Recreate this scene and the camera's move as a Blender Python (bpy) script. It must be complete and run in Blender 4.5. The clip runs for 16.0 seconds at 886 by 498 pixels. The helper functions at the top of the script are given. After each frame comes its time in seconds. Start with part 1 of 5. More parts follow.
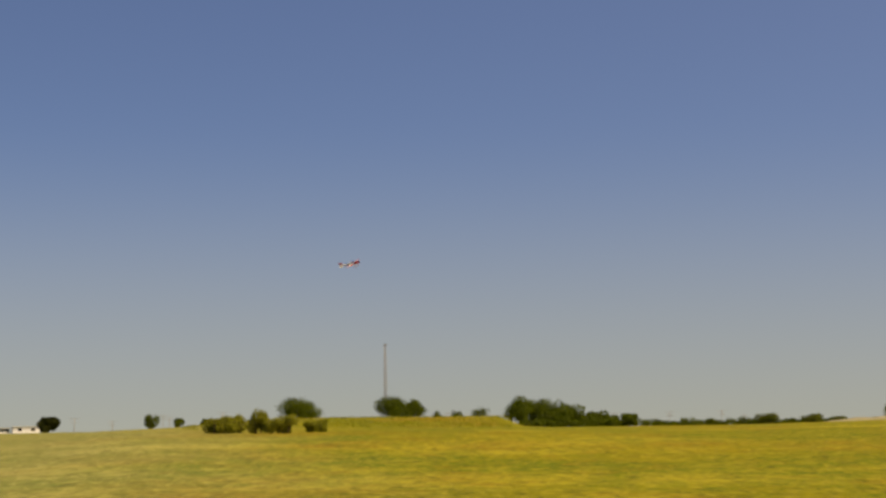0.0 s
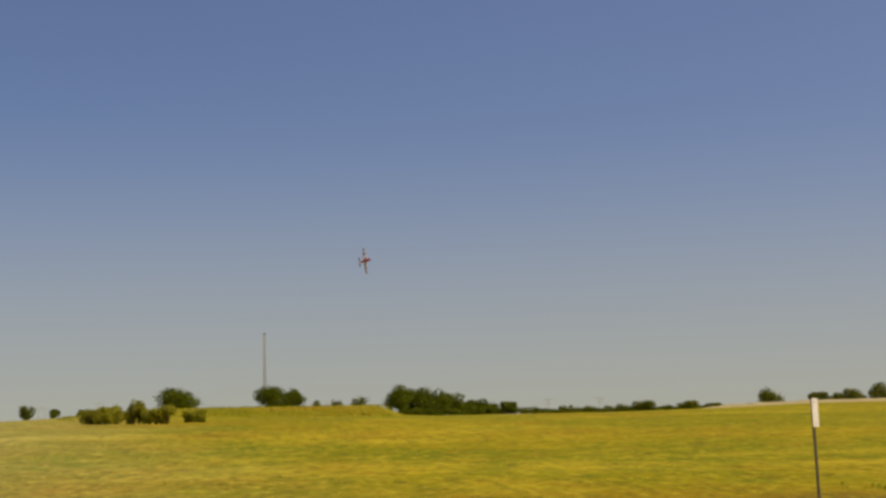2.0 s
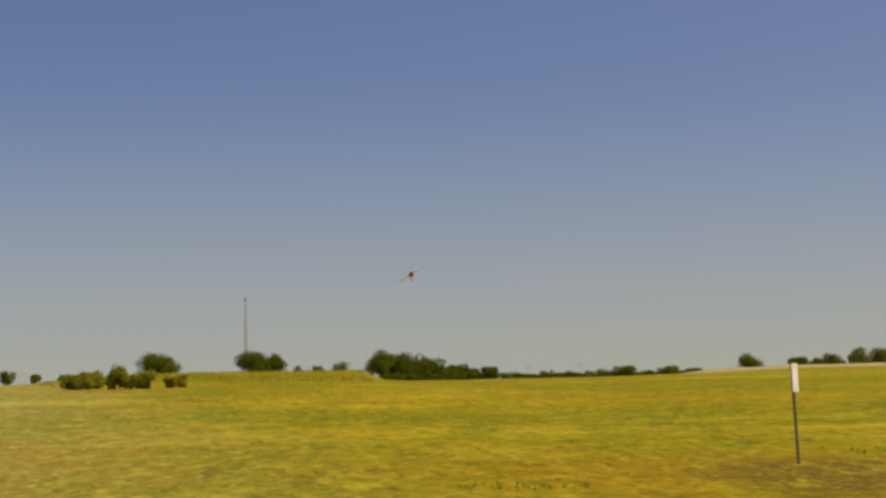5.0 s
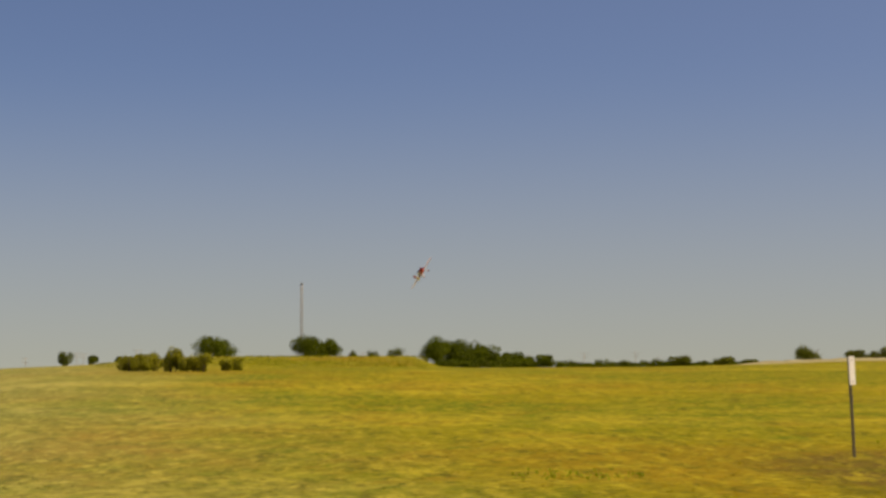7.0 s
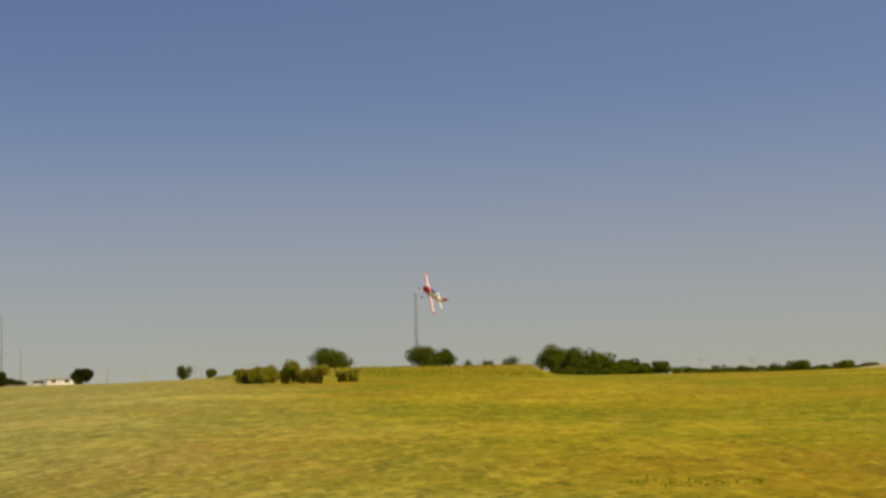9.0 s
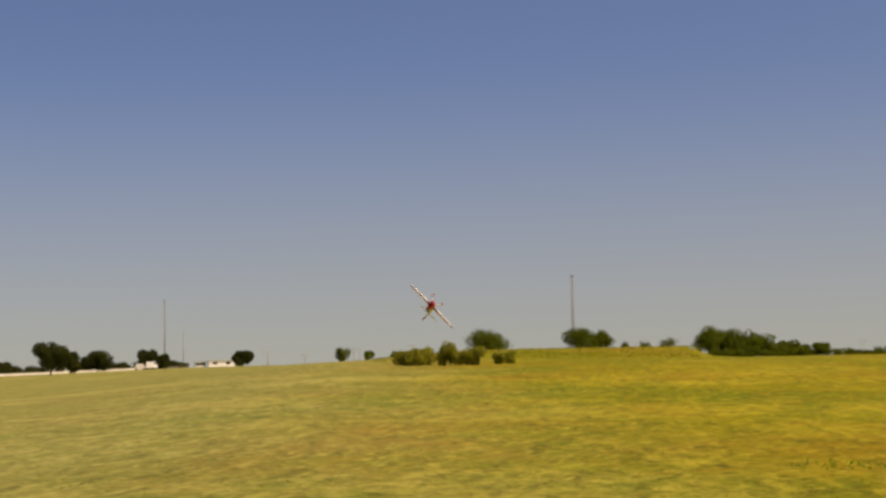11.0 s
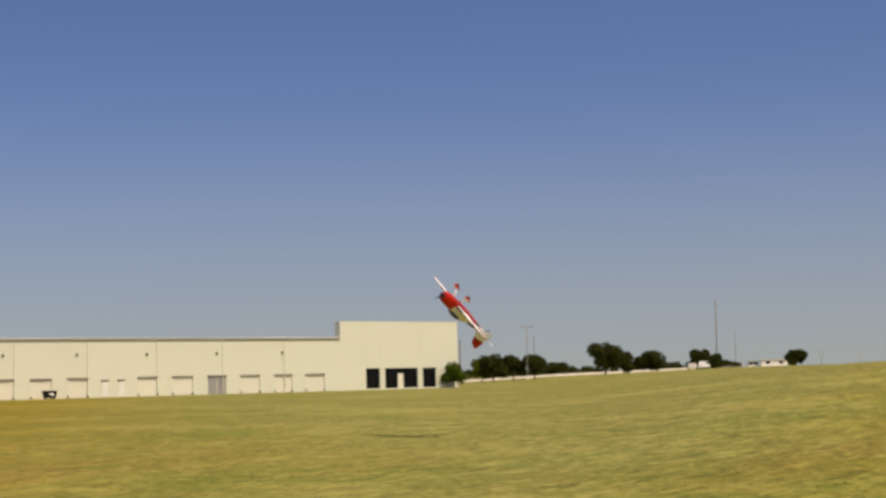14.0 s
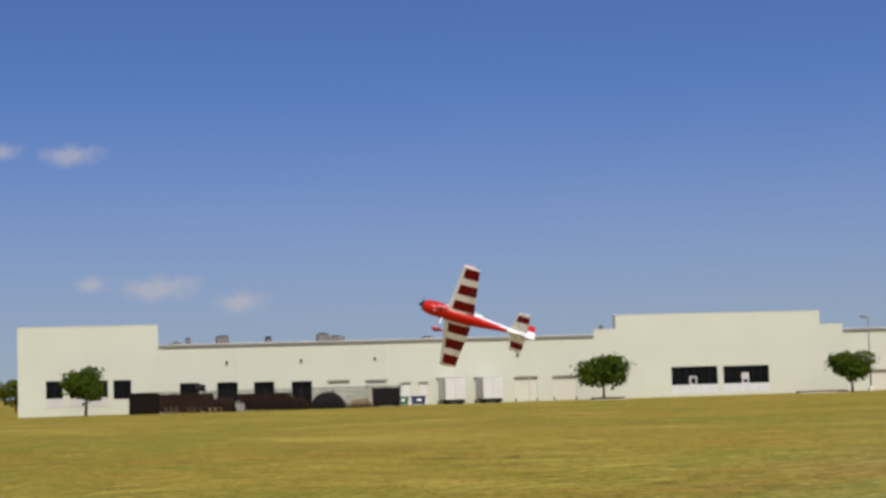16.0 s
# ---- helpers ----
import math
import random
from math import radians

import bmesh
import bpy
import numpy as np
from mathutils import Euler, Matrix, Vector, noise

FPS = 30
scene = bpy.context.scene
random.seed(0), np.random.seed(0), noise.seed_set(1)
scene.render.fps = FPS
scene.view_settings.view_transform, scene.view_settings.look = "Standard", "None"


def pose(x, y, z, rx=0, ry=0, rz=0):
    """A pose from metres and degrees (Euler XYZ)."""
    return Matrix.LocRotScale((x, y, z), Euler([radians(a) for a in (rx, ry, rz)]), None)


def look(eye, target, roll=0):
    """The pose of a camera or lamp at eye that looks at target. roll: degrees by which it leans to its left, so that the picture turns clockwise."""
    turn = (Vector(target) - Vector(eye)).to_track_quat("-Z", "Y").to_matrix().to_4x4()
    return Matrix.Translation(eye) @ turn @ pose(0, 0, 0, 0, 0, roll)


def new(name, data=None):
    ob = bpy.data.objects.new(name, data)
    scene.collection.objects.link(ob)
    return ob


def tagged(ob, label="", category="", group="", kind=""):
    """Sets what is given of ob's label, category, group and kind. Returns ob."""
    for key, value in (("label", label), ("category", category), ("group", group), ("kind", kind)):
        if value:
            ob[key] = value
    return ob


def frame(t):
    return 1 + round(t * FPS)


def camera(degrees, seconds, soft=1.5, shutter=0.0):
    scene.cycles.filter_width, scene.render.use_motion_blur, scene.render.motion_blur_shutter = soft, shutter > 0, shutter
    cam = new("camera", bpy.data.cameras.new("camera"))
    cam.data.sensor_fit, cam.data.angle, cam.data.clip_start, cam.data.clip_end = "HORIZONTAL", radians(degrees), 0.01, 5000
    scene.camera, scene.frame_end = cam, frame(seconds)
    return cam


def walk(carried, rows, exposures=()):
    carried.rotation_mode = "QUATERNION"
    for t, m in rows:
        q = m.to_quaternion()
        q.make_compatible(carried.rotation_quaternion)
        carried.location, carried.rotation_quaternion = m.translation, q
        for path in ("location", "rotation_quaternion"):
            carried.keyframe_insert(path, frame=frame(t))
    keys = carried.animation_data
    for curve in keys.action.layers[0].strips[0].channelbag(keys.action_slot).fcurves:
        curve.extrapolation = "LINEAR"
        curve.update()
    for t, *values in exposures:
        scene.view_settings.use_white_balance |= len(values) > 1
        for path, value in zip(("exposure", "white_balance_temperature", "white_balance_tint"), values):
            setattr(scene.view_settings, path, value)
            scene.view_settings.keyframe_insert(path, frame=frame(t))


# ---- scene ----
# One observer stands in a mown field and pans after a model aeroplane.
cam = camera(28.4, 16.0, soft=3.0)
EYE = 1.7
# seconds, yaw, pitch, roll
PAN = [
    (0.0, 0.000, 5.893, -0.629),
    (0.5, -0.904, 5.875, -1.120),
    (1.0, -1.661, 5.952, -1.404),
    (1.5, -2.759, 5.832, -1.003),
    (2.0, -3.949, 5.476, -1.043),
    (2.5, -4.317, 5.227, -1.170),
    (3.0, -4.731, 5.166, -1.208),
    (3.5, -4.748, 5.100, -1.132),
    (6.0, -3.916, 4.015, -0.925),
    (6.5, -3.033, 4.163, -0.498),
    (7.0, -2.693, 3.927, -0.126),
    (7.5, -1.771, 4.358, -0.105),
    (8.0, -0.924, 4.242, -0.157),
    (8.5, 0.011, 4.045, -0.435),
    (9.0, 1.008, 4.250, -1.014),
    (9.2, 1.439, 4.036, -1.087),
    (11.3, 6.837, 3.598, -0.986),
    (11.5, 7.315, 3.293, -0.938),
    (12.0, 8.996, 3.052, -0.895),
    (12.2, 9.589, 2.644, -1.325),
    (12.5, 11.121, 2.907, -1.042),
    (13.0, 14.593, 4.156, -1.836),
    (13.2, 15.897, 4.224, -1.663),
    (13.5, 18.762, 4.172, -1.029),
    (14.0, 24.001, 4.084, -1.222),
    (14.2, 26.411, 4.580, -1.204),
    (14.5, 29.535, 4.513, -1.212),
    (15.0, 35.946, 4.285, -1.128),
    (15.1, 37.327, 4.109, -1.018),
    (15.5, 44.811, 3.929, -1.263),
    (16.0, 53.094, 4.477, -1.719),
]
EXPOSURES = [
    (0.0, 0.0, 9550, 13), (9.2, 0.0, 9700, 13), (11.3, 0.0, 9500, 18), (13.0, -0.03, 9000, 17), (14.2, -0.08, 7850, 16), (15.0, -0.10, 7000, 17), (15.6, -0.11, 6650, 16), (16.0, -0.11, 6500, 16),
]
walk(cam, [(t, pose(0, 0, EYE, 90 + pitch, 0, yaw) @ pose(0, 0, 0, 0, 0, roll)) for t, yaw, pitch, roll in PAN], EXPOSURES)

# ---- world and sun ----
SUN_AZ, SUN_EL = -118.0, 53.0   # degrees to the left of +y, and above the horizon
world = bpy.data.worlds.new("sky")
scene.world = world
world.use_nodes = True
wn, wl = world.node_tree.nodes, world.node_tree.links
sky = wn.new("ShaderNodeTexSky")
sky.sky_type = "NISHITA"
sky.sun_disc = False
sky.sun_elevation = radians(SUN_EL)
sky.sun_rotation = radians(-SUN_AZ)
sky.air_density, sky.dust_density, sky.ozone_density = 1.0, 2.6, 1.0
wn["Background"].inputs["Strength"].default_value = 0.148
# a hazy summer sky: the blue deepens quickly above a pale horizon
co, mp = wn.new("ShaderNodeTexCoord"), wn.new("ShaderNodeMapping")
mp.inputs["Scale"].default_value = (1, 1, 1.62)
mp.inputs["Location"].default_value = (0, 0, 0.11)
wl.new(co.outputs["Generated"], mp.inputs["Vector"])
wl.new(mp.outputs["Vector"], sky.inputs["Vector"])
tone = wn.new("ShaderNodeHueSaturation")
tone.inputs["Saturation"].default_value = 1.34
tone.inputs["Hue"].default_value = 0.514
wl.new(sky.outputs["Color"], tone.inputs["Color"])
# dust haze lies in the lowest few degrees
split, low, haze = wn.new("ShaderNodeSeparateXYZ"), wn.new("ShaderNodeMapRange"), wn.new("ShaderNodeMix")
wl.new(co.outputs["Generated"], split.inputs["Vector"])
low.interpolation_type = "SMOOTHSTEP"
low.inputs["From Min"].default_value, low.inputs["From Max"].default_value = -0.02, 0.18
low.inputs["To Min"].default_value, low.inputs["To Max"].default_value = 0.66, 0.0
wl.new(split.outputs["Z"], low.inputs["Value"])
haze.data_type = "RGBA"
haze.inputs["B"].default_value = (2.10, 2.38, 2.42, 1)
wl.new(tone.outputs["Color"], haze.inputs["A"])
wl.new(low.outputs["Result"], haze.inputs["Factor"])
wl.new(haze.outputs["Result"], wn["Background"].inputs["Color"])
sun = new("sun", bpy.data.lights.new("sun", "SUN"))
sun.data.energy, sun.data.angle, sun.data.color = 4.1, radians(0.5), (1.0, 0.93, 0.80)
sa, se = radians(SUN_AZ), radians(SUN_EL)
sun.matrix_world = look((-math.sin(sa) * math.cos(se) * 50, math.cos(sa) * math.cos(se) * 50, math.sin(se) * 50), (0, 0, 0))

# ---- materials ----
def material(name, base, rough=0.7, second=None, scale=1.0, amount=0.5, detail=6.0, bump=0.0, bump_scale=20.0, metal=0.0,
             island=0.0, obj_random=0.0, streak=None, coat=0.0):
    """A Principled surface whose colour wanders between two tones at two scales, with fine relief."""
    m = bpy.data.materials.new(name)
    m.use_nodes = True
    n, l = m.node_tree.nodes, m.node_tree.links
    p = n["Principled BSDF"]
    p.inputs["Roughness"].default_value = rough
    p.inputs["Metallic"].default_value = metal
    p.inputs["Coat Weight"].default_value = coat
    co = n.new("ShaderNodeTexCoord")
    vec = co.outputs["Object"]
    if streak:
        mp = n.new("ShaderNodeMapping")
        mp.inputs["Scale"].default_value = streak
        l.new(vec, mp.inputs["Vector"])
        vec = mp.outputs["Vector"]
    big, small = n.new("ShaderNodeTexNoise"), n.new("ShaderNodeTexNoise")
    big.inputs["Scale"].default_value, big.inputs["Detail"].default_value = scale, detail
    small.inputs["Scale"].default_value, small.inputs["Detail"].default_value = scale * 9.0, 4.0
    l.new(vec, big.inputs["Vector"])
    l.new(vec, small.inputs["Vector"])
    mix = n.new("ShaderNodeMath")
    mix.operation = "MULTIPLY_ADD"
    mix.inputs[1].default_value = 0.4
    l.new(small.outputs["Fac"], mix.inputs[0])
    l.new(big.outputs["Fac"], mix.inputs[2])
    ramp = n.new("ShaderNodeMapRange")
    ramp.inputs["From Min"].default_value, ramp.inputs["From Max"].default_value = 0.45, 0.95
    ramp.inputs["To Max"].default_value = amount
    l.new(mix.outputs[0], ramp.inputs["Value"])
    col = n.new("ShaderNodeMix")
    col.data_type = "RGBA"
    col.inputs["A"].default_value = (*base, 1)
    col.inputs["B"].default_value = (*(second or [c * 0.75 for c in base]), 1)
    l.new(ramp.outputs["Result"], col.inputs["Factor"])
    out = col.outputs["Result"]
    if island or obj_random:
        src = n.new("ShaderNodeNewGeometry").outputs["Random Per Island"] if island else n.new("ShaderNodeObjectInfo").outputs["Random"]
        span = n.new("ShaderNodeMapRange")
        k = island or obj_random
        span.inputs["To Min"].default_value, span.inputs["To Max"].default_value = 1 - k, 1 + k
        l.new(src, span.inputs["Value"])
        hsv = n.new("ShaderNodeHueSaturation")
        l.new(span.outputs["Result"], hsv.inputs["Value"])
        l.new(out, hsv.inputs["Color"])
        out = hsv.outputs["Color"]
    l.new(out, p.inputs["Base Color"])
    if bump:
        bt, bn = n.new("ShaderNodeTexNoise"), n.new("ShaderNodeBump")
        bt.inputs["Scale"].default_value, bt.inputs["Detail"].default_value = bump_scale, 5.0
        l.new(vec, bt.inputs["Vector"])
        bn.inputs["Strength"].default_value = bump
        bn.inputs["Distance"].default_value = 0.05
        l.new(bt.outputs["Fac"], bn.inputs["Height"])
        l.new(bn.outputs["Normal"], p.inputs["Normal"])
    return m


def leaf_material(name, base, second):
    m = material(name, base, 0.6, second, 0.6, 0.9, island=0.45)
    n, l = m.node_tree.nodes, m.node_tree.links
    p = n["Principled BSDF"]
    p.inputs["Specular IOR Level"].default_value = 0.1
    tr, mx = n.new("ShaderNodeBsdfTranslucent"), n.new("ShaderNodeMixShader")
    tr.inputs["Color"].default_value = (base[0] * 1.3, base[1] * 1.4, base[2], 1)
    mx.inputs["Fac"].default_value = 0.25
    l.new(p.outputs["BSDF"], mx.inputs[1])
    l.new(tr.outputs["BSDF"], mx.inputs[2])
    l.new(mx.outputs["Shader"], n["Material Output"].inputs["Surface"])
    return m


def grass_material(name, see_through=0.0):
    """Mown summer grass: straw, olive and bare reddish patches at metre scale, and blade-sized mottling."""
    m = bpy.data.materials.new(name)
    m.use_nodes = True
    n, l = m.node_tree.nodes, m.node_tree.links
    p = n["Principled BSDF"]
    p.inputs["Roughness"].default_value = 0.9
    p.inputs["Specular IOR Level"].default_value = 0.05
    co = n.new("ShaderNodeTexCoord")

    def fac(scale, lo, hi, detail=5.0, stretch=(1, 1, 1), rough=0.55, shift=0.0, turn=-28):
        mp, t, r = n.new("ShaderNodeMapping"), n.new("ShaderNodeTexNoise"), n.new("ShaderNodeMapRange")
        mp.inputs["Scale"].default_value = stretch
        mp.inputs["Location"].default_value = (shift, shift * 0.7, 0)
        mp.inputs["Rotation"].default_value = (0, 0, radians(turn))
        t.inputs["Scale"].default_value, t.inputs["Detail"].default_value, t.inputs["Roughness"].default_value = scale, detail, rough
        r.inputs["From Min"].default_value, r.inputs["From Max"].default_value = lo, hi
        l.new(co.outputs["Object"], mp.inputs["Vector"])
        l.new(mp.outputs["Vector"], t.inputs["Vector"])
        l.new(t.outputs["Fac"], r.inputs["Value"])
        return r.outputs["Result"]

    def blend(a, b, f):
        x = n.new("ShaderNodeMix")
        x.data_type = "RGBA"
        for s, v in (("A", a), ("B", b)):
            if isinstance(v, tuple):
                x.inputs[s].default_value = (*v, 1)
            else:
                l.new(v, x.inputs[s])
        l.new(f, x.inputs["Factor"])
        return x.outputs["Result"]

    def side(az, lo, hi, ragged):
        """0 to the right and 1 to the left of a line through the field at az degrees, with a ragged edge."""
        sp, mx, my, wob = n.new("ShaderNodeSeparateXYZ"), n.new("ShaderNodeMath"), n.new("ShaderNodeMath"), n.new("ShaderNodeMath")
        r, t = n.new("ShaderNodeMapRange"), n.new("ShaderNodeTexNoise")
        l.new(co.outputs["Object"], sp.inputs["Vector"])
        mx.operation, my.operation, wob.operation = "MULTIPLY", "MULTIPLY_ADD", "MULTIPLY_ADD"
        mx.inputs[1].default_value = -math.cos(radians(az))
        my.inputs[1].default_value = -math.sin(radians(az))
        l.new(sp.outputs["X"], mx.inputs[0])
        l.new(sp.outputs["Y"], my.inputs[0])
        l.new(mx.outputs[0], my.inputs[2])
        t.inputs["Scale"].default_value, t.inputs["Detail"].default_value = 0.08, 5.0
        l.new(co.outputs["Object"], t.inputs["Vector"])
        wob.inputs[1].default_value = ragged
        l.new(t.outputs["Fac"], wob.inputs[0])
        l.new(my.outputs[0], wob.inputs[2])
        r.interpolation_type = "SMOOTHSTEP"
        r.inputs["From Min"].default_value, r.inputs["From Max"].default_value = lo + ragged / 2, hi + ragged / 2
        l.new(wob.outputs[0], r.inputs["Value"])
        return r.outputs["Result"]

    def patch(x, y, rx, ry, strength):
        """A worn patch with a ragged outline."""
        mp, g, r, t, w = (n.new("ShaderNodeMapping"), n.new("ShaderNodeTexGradient"), n.new("ShaderNodeMapRange"),
                          n.new("ShaderNodeTexNoise"), n.new("ShaderNodeMath"))
        mp.inputs["Scale"].default_value = (1 / rx, 1 / ry, 0)
        mp.inputs["Location"].default_value = (-x / rx, -y / ry, 0)
        l.new(co.outputs["Object"], mp.inputs["Vector"])
        g.gradient_type = "SPHERICAL"
        l.new(mp.outputs["Vector"], g.inputs["Vector"])
        t.inputs["Scale"].default_value, t.inputs["Detail"].default_value = 0.9, 7.0
        l.new(co.outputs["Object"], t.inputs["Vector"])
        w.operation = "MULTIPLY"
        l.new(g.outputs["Fac"], w.inputs[0])
        l.new(t.outputs["Fac"], w.inputs[1])
        r.inputs["From Min"].default_value, r.inputs["From Max"].default_value, r.inputs["To Max"].default_value = 0.08, 0.28, strength
        l.new(w.outputs[0], r.inputs["Value"])
        return r.outputs["Result"]

    # camera colour shift put into grass: yellow ahead, khaki beyond, browner by the warehouse
    khaki, brown = side(7.5, -8.0, 8.0, 10.0), side(34.0, -8.0, 9.0, 16.0)

    def tone(key):
        a, b, c = GRASS_TONES[key]
        return blend(blend(a, b, khaki), c, brown)

    straw, olive, pale, green, rust, dark = (tone(k) for k in ("straw", "olive", "pale", "green", "rust", "dark"))
    c = blend(straw, olive, fac(0.05, 0.43, 0.56, 8.0, (1, 0.5, 1), 0.66))
    c = blend(c, olive, fac(0.085, 0.50, 0.58, 6.0, (0.35, 1, 1), 0.6, 211.0))
    c = blend(c, pale, fac(0.10, 0.53, 0.64, 6.0, (0.35, 1, 1), 0.62, 251.0))
    c = blend(c, green, fac(0.13, 0.50, 0.64, 8.0, (0.8, 0.4, 1), 0.70, 31.0))
    c = blend(c, rust, fac(0.12, 0.51, 0.64, 8.0, (0.8, 0.4, 1), 0.68, 57.0))
    c = blend(c, pale, fac(0.16, 0.53, 0.70, 8.0, (0.8, 0.4, 1), 0.70, 13.0))
    c = blend(c, rust, patch(*polar_xy(6.6, 96), 13.0, 9.0, 0.7))
    c = blend(c, green, fac(0.55, 0.53, 0.68, 7.0, (1, 0.6, 1), 0.70, 87.0))
    c = blend(c, rust, fac(0.48, 0.54, 0.70, 7.0, (1, 0.6, 1), 0.70, 143.0))
    c = blend(c, pale, fac(0.62, 0.54, 0.72, 7.0, (1, 0.6, 1), 0.70, 103.0))
    c = blend(c, rust, patch(*polar_xy(-13.5, 29), 8.0, 9.0, 0.7))
    c = blend(c, SOIL, patch(*polar_xy(-19.0, 27.5), 4.0, 7.0, 0.85))
    # mowing combed the stubble along the field
    c = blend(c, dark, fac(2.2, 0.50, 0.68, 6.0, (1, 0.26, 1), 0.70, 3.0, -3))
    c = blend(c, pale, fac(3.1, 0.51, 0.68, 6.0, (1, 0.26, 1), 0.70, 71.0, -3))
    c = blend(c, dark, fac(4.2, 0.48, 0.74, 5.0, shift=19.0))
    c = blend(c, pale, fac(5.3, 0.52, 0.78, 5.0, shift=43.0))
    l.new(c, p.inputs["Base Color"])
    bt, bn = n.new("ShaderNodeTexNoise"), n.new("ShaderNodeBump")
    bt.inputs["Scale"].default_value, bt.inputs["Detail"].default_value = 5.0, 8.0
    l.new(co.outputs["Object"], bt.inputs["Vector"])
    bn.inputs["Strength"].default_value, bn.inputs["Distance"].default_value = 0.4, 0.08
    l.new(bt.outputs["Fac"], bn.inputs["Height"])
    l.new(bn.outputs["Normal"], p.inputs["Normal"])
    if see_through:
        tr, mx = n.new("ShaderNodeBsdfTranslucent"), n.new("ShaderNodeMixShader")
        l.new(c, tr.inputs["Color"])
        mx.inputs["Fac"].default_value = see_through
        l.new(p.outputs["BSDF"], mx.inputs[1])
        l.new(tr.outputs["BSDF"], mx.inputs[2])
        l.new(mx.outputs["Shader"], n["Material Output"].inputs["Surface"])
    return m


def polar_xy(az, r):
    return -math.sin(radians(az)) * r, math.cos(radians(az)) * r


# saturated yellow, khaki, brown
GRASS_TONES = {
    "straw": ((0.228, 0.194, 0.006), (0.265, 0.245, 0.066), (0.265, 0.200, 0.025)),
    "olive": ((0.138, 0.152, 0.005), (0.192, 0.200, 0.046), (0.190, 0.172, 0.019)),
    "pale": ((0.340, 0.290, 0.024), (0.375, 0.345, 0.105), (0.400, 0.320, 0.060)),
    "green": ((0.095, 0.134, 0.004), (0.145, 0.176, 0.034), (0.132, 0.156, 0.013)),
    "rust": ((0.225, 0.135, 0.008), (0.230, 0.195, 0.052), (0.235, 0.138, 0.018)),
    "dark": ((0.078, 0.076, 0.004), (0.100, 0.100, 0.024), (0.100, 0.084, 0.011)),
}
SOIL = (0.085, 0.056, 0.014)
GRASS, BLADES = grass_material("dry_grass"), grass_material("grass_blades", 0.65)
CREAM = material("cream_paint", (0.515, 0.550, 0.460), 0.85, (0.47, 0.502, 0.415), 0.25, 0.6, bump=0.1, bump_scale=6)
CREAM_LIGHT = material("cream_door_paint", (0.57, 0.58, 0.495), 0.7, (0.52, 0.53, 0.45), 0.5, 0.5)
SEALANT = material("joint_sealant", (0.47, 0.475, 0.40), 0.9)
TRIM = material("weathered_trim_and_lintel_shade", (0.21, 0.19, 0.15), 0.6, (0.15, 0.135, 0.11), 0.6, 0.7)
ROOFING = material("roof_membrane", (0.55, 0.53, 0.48), 0.9, (0.40, 0.38, 0.34), 0.2, 0.6)
GLASS_DARK = material("dark_window_glass", (0.004, 0.005, 0.006), 0.12, (0.008, 0.009, 0.011), 0.3, 0.5)
GLASS_DARK.node_tree.nodes["Principled BSDF"].inputs["Specular IOR Level"].default_value = 0.07
WHITE = material("white_paint", (0.80, 0.80, 0.78), 0.5, (0.70, 0.70, 0.67), 0.8, 0.5)
GREY_STEEL = material("galvanised_steel", (0.38, 0.38, 0.37), 0.45, (0.27, 0.27, 0.27), 3.0, 0.6, metal=0.6)
DARK_STEEL = material("dark_steel", (0.009, 0.009, 0.010), 0.7, (0.016, 0.013, 0.012), 2.0, 0.6)
RUST_BROWN = material("rusted_brown_steel", (0.020, 0.009, 0.005), 0.85, (0.040, 0.019, 0.008), 0.8, 0.9)
BLACK = material("black_rubber", (0.015, 0.015, 0.016), 0.75, (0.03, 0.03, 0.03), 4.0, 0.5)
SCREEN_MAT = material("black_screen_cloth", (0.005, 0.004, 0.003), 0.9, (0.012, 0.008, 0.005), 0.7, 0.8)
for dull in (DARK_STEEL, RUST_BROWN, SCREEN_MAT, BLACK):
    dull.node_tree.nodes["Principled BSDF"].inputs["Specular IOR Level"].default_value = 0.12
GREEN_BIN = material("green_bin_paint", (0.03, 0.22, 0.13), 0.5, (0.03, 0.15, 0.09), 1.0, 0.6)
BLUE_BIN = material("blue_bin_paint", (0.02, 0.045, 0.16), 0.5, (0.02, 0.03, 0.10), 1.0, 0.6)
TAN = material("tan_timber", (0.34, 0.24, 0.12), 0.8, (0.22, 0.15, 0.08), 3.0, 0.7)
CONCRETE = material("pale_concrete", (0.62, 0.60, 0.54), 0.9, (0.50, 0.48, 0.42), 0.5, 0.6, bump=0.2)
DIRT = material("pale_dirt", (0.33, 0.29, 0.15), 0.95, (0.20, 0.18, 0.07), 0.8, 0.9, bump=0.5, bump_scale=3)
BARK = material("grey_brown_bark", (0.10, 0.075, 0.05), 0.9, (0.06, 0.045, 0.03), 4.0, 0.8, bump=0.6, bump_scale=25)
LEAF_DARK = leaf_material("dark_oak_leaves", (0.088, 0.115, 0.004), (0.046, 0.064, 0.003))
LEAF_MID = leaf_material("green_leaves", (0.115, 0.130, 0.009), (0.065, 0.078, 0.007))
LEAF_SAGE = leaf_material("olive_shrub_leaves", (0.23, 0.235, 0.022), (0.155, 0.15, 0.016))
LEAF_YOUNG = leaf_material("young_tree_leaves", (0.070, 0.108, 0.007), (0.030, 0.048, 0.004))
POLE_GREY = material("weathered_pole_timber", (0.30, 0.29, 0.27), 0.9, (0.22, 0.21, 0.19), 0.5, 0.6)
POST_STEEL = material("weathered_post_steel", (0.085, 0.075, 0.055), 0.7, (0.055, 0.045, 0.03), 3.0, 0.8, metal=0.2)
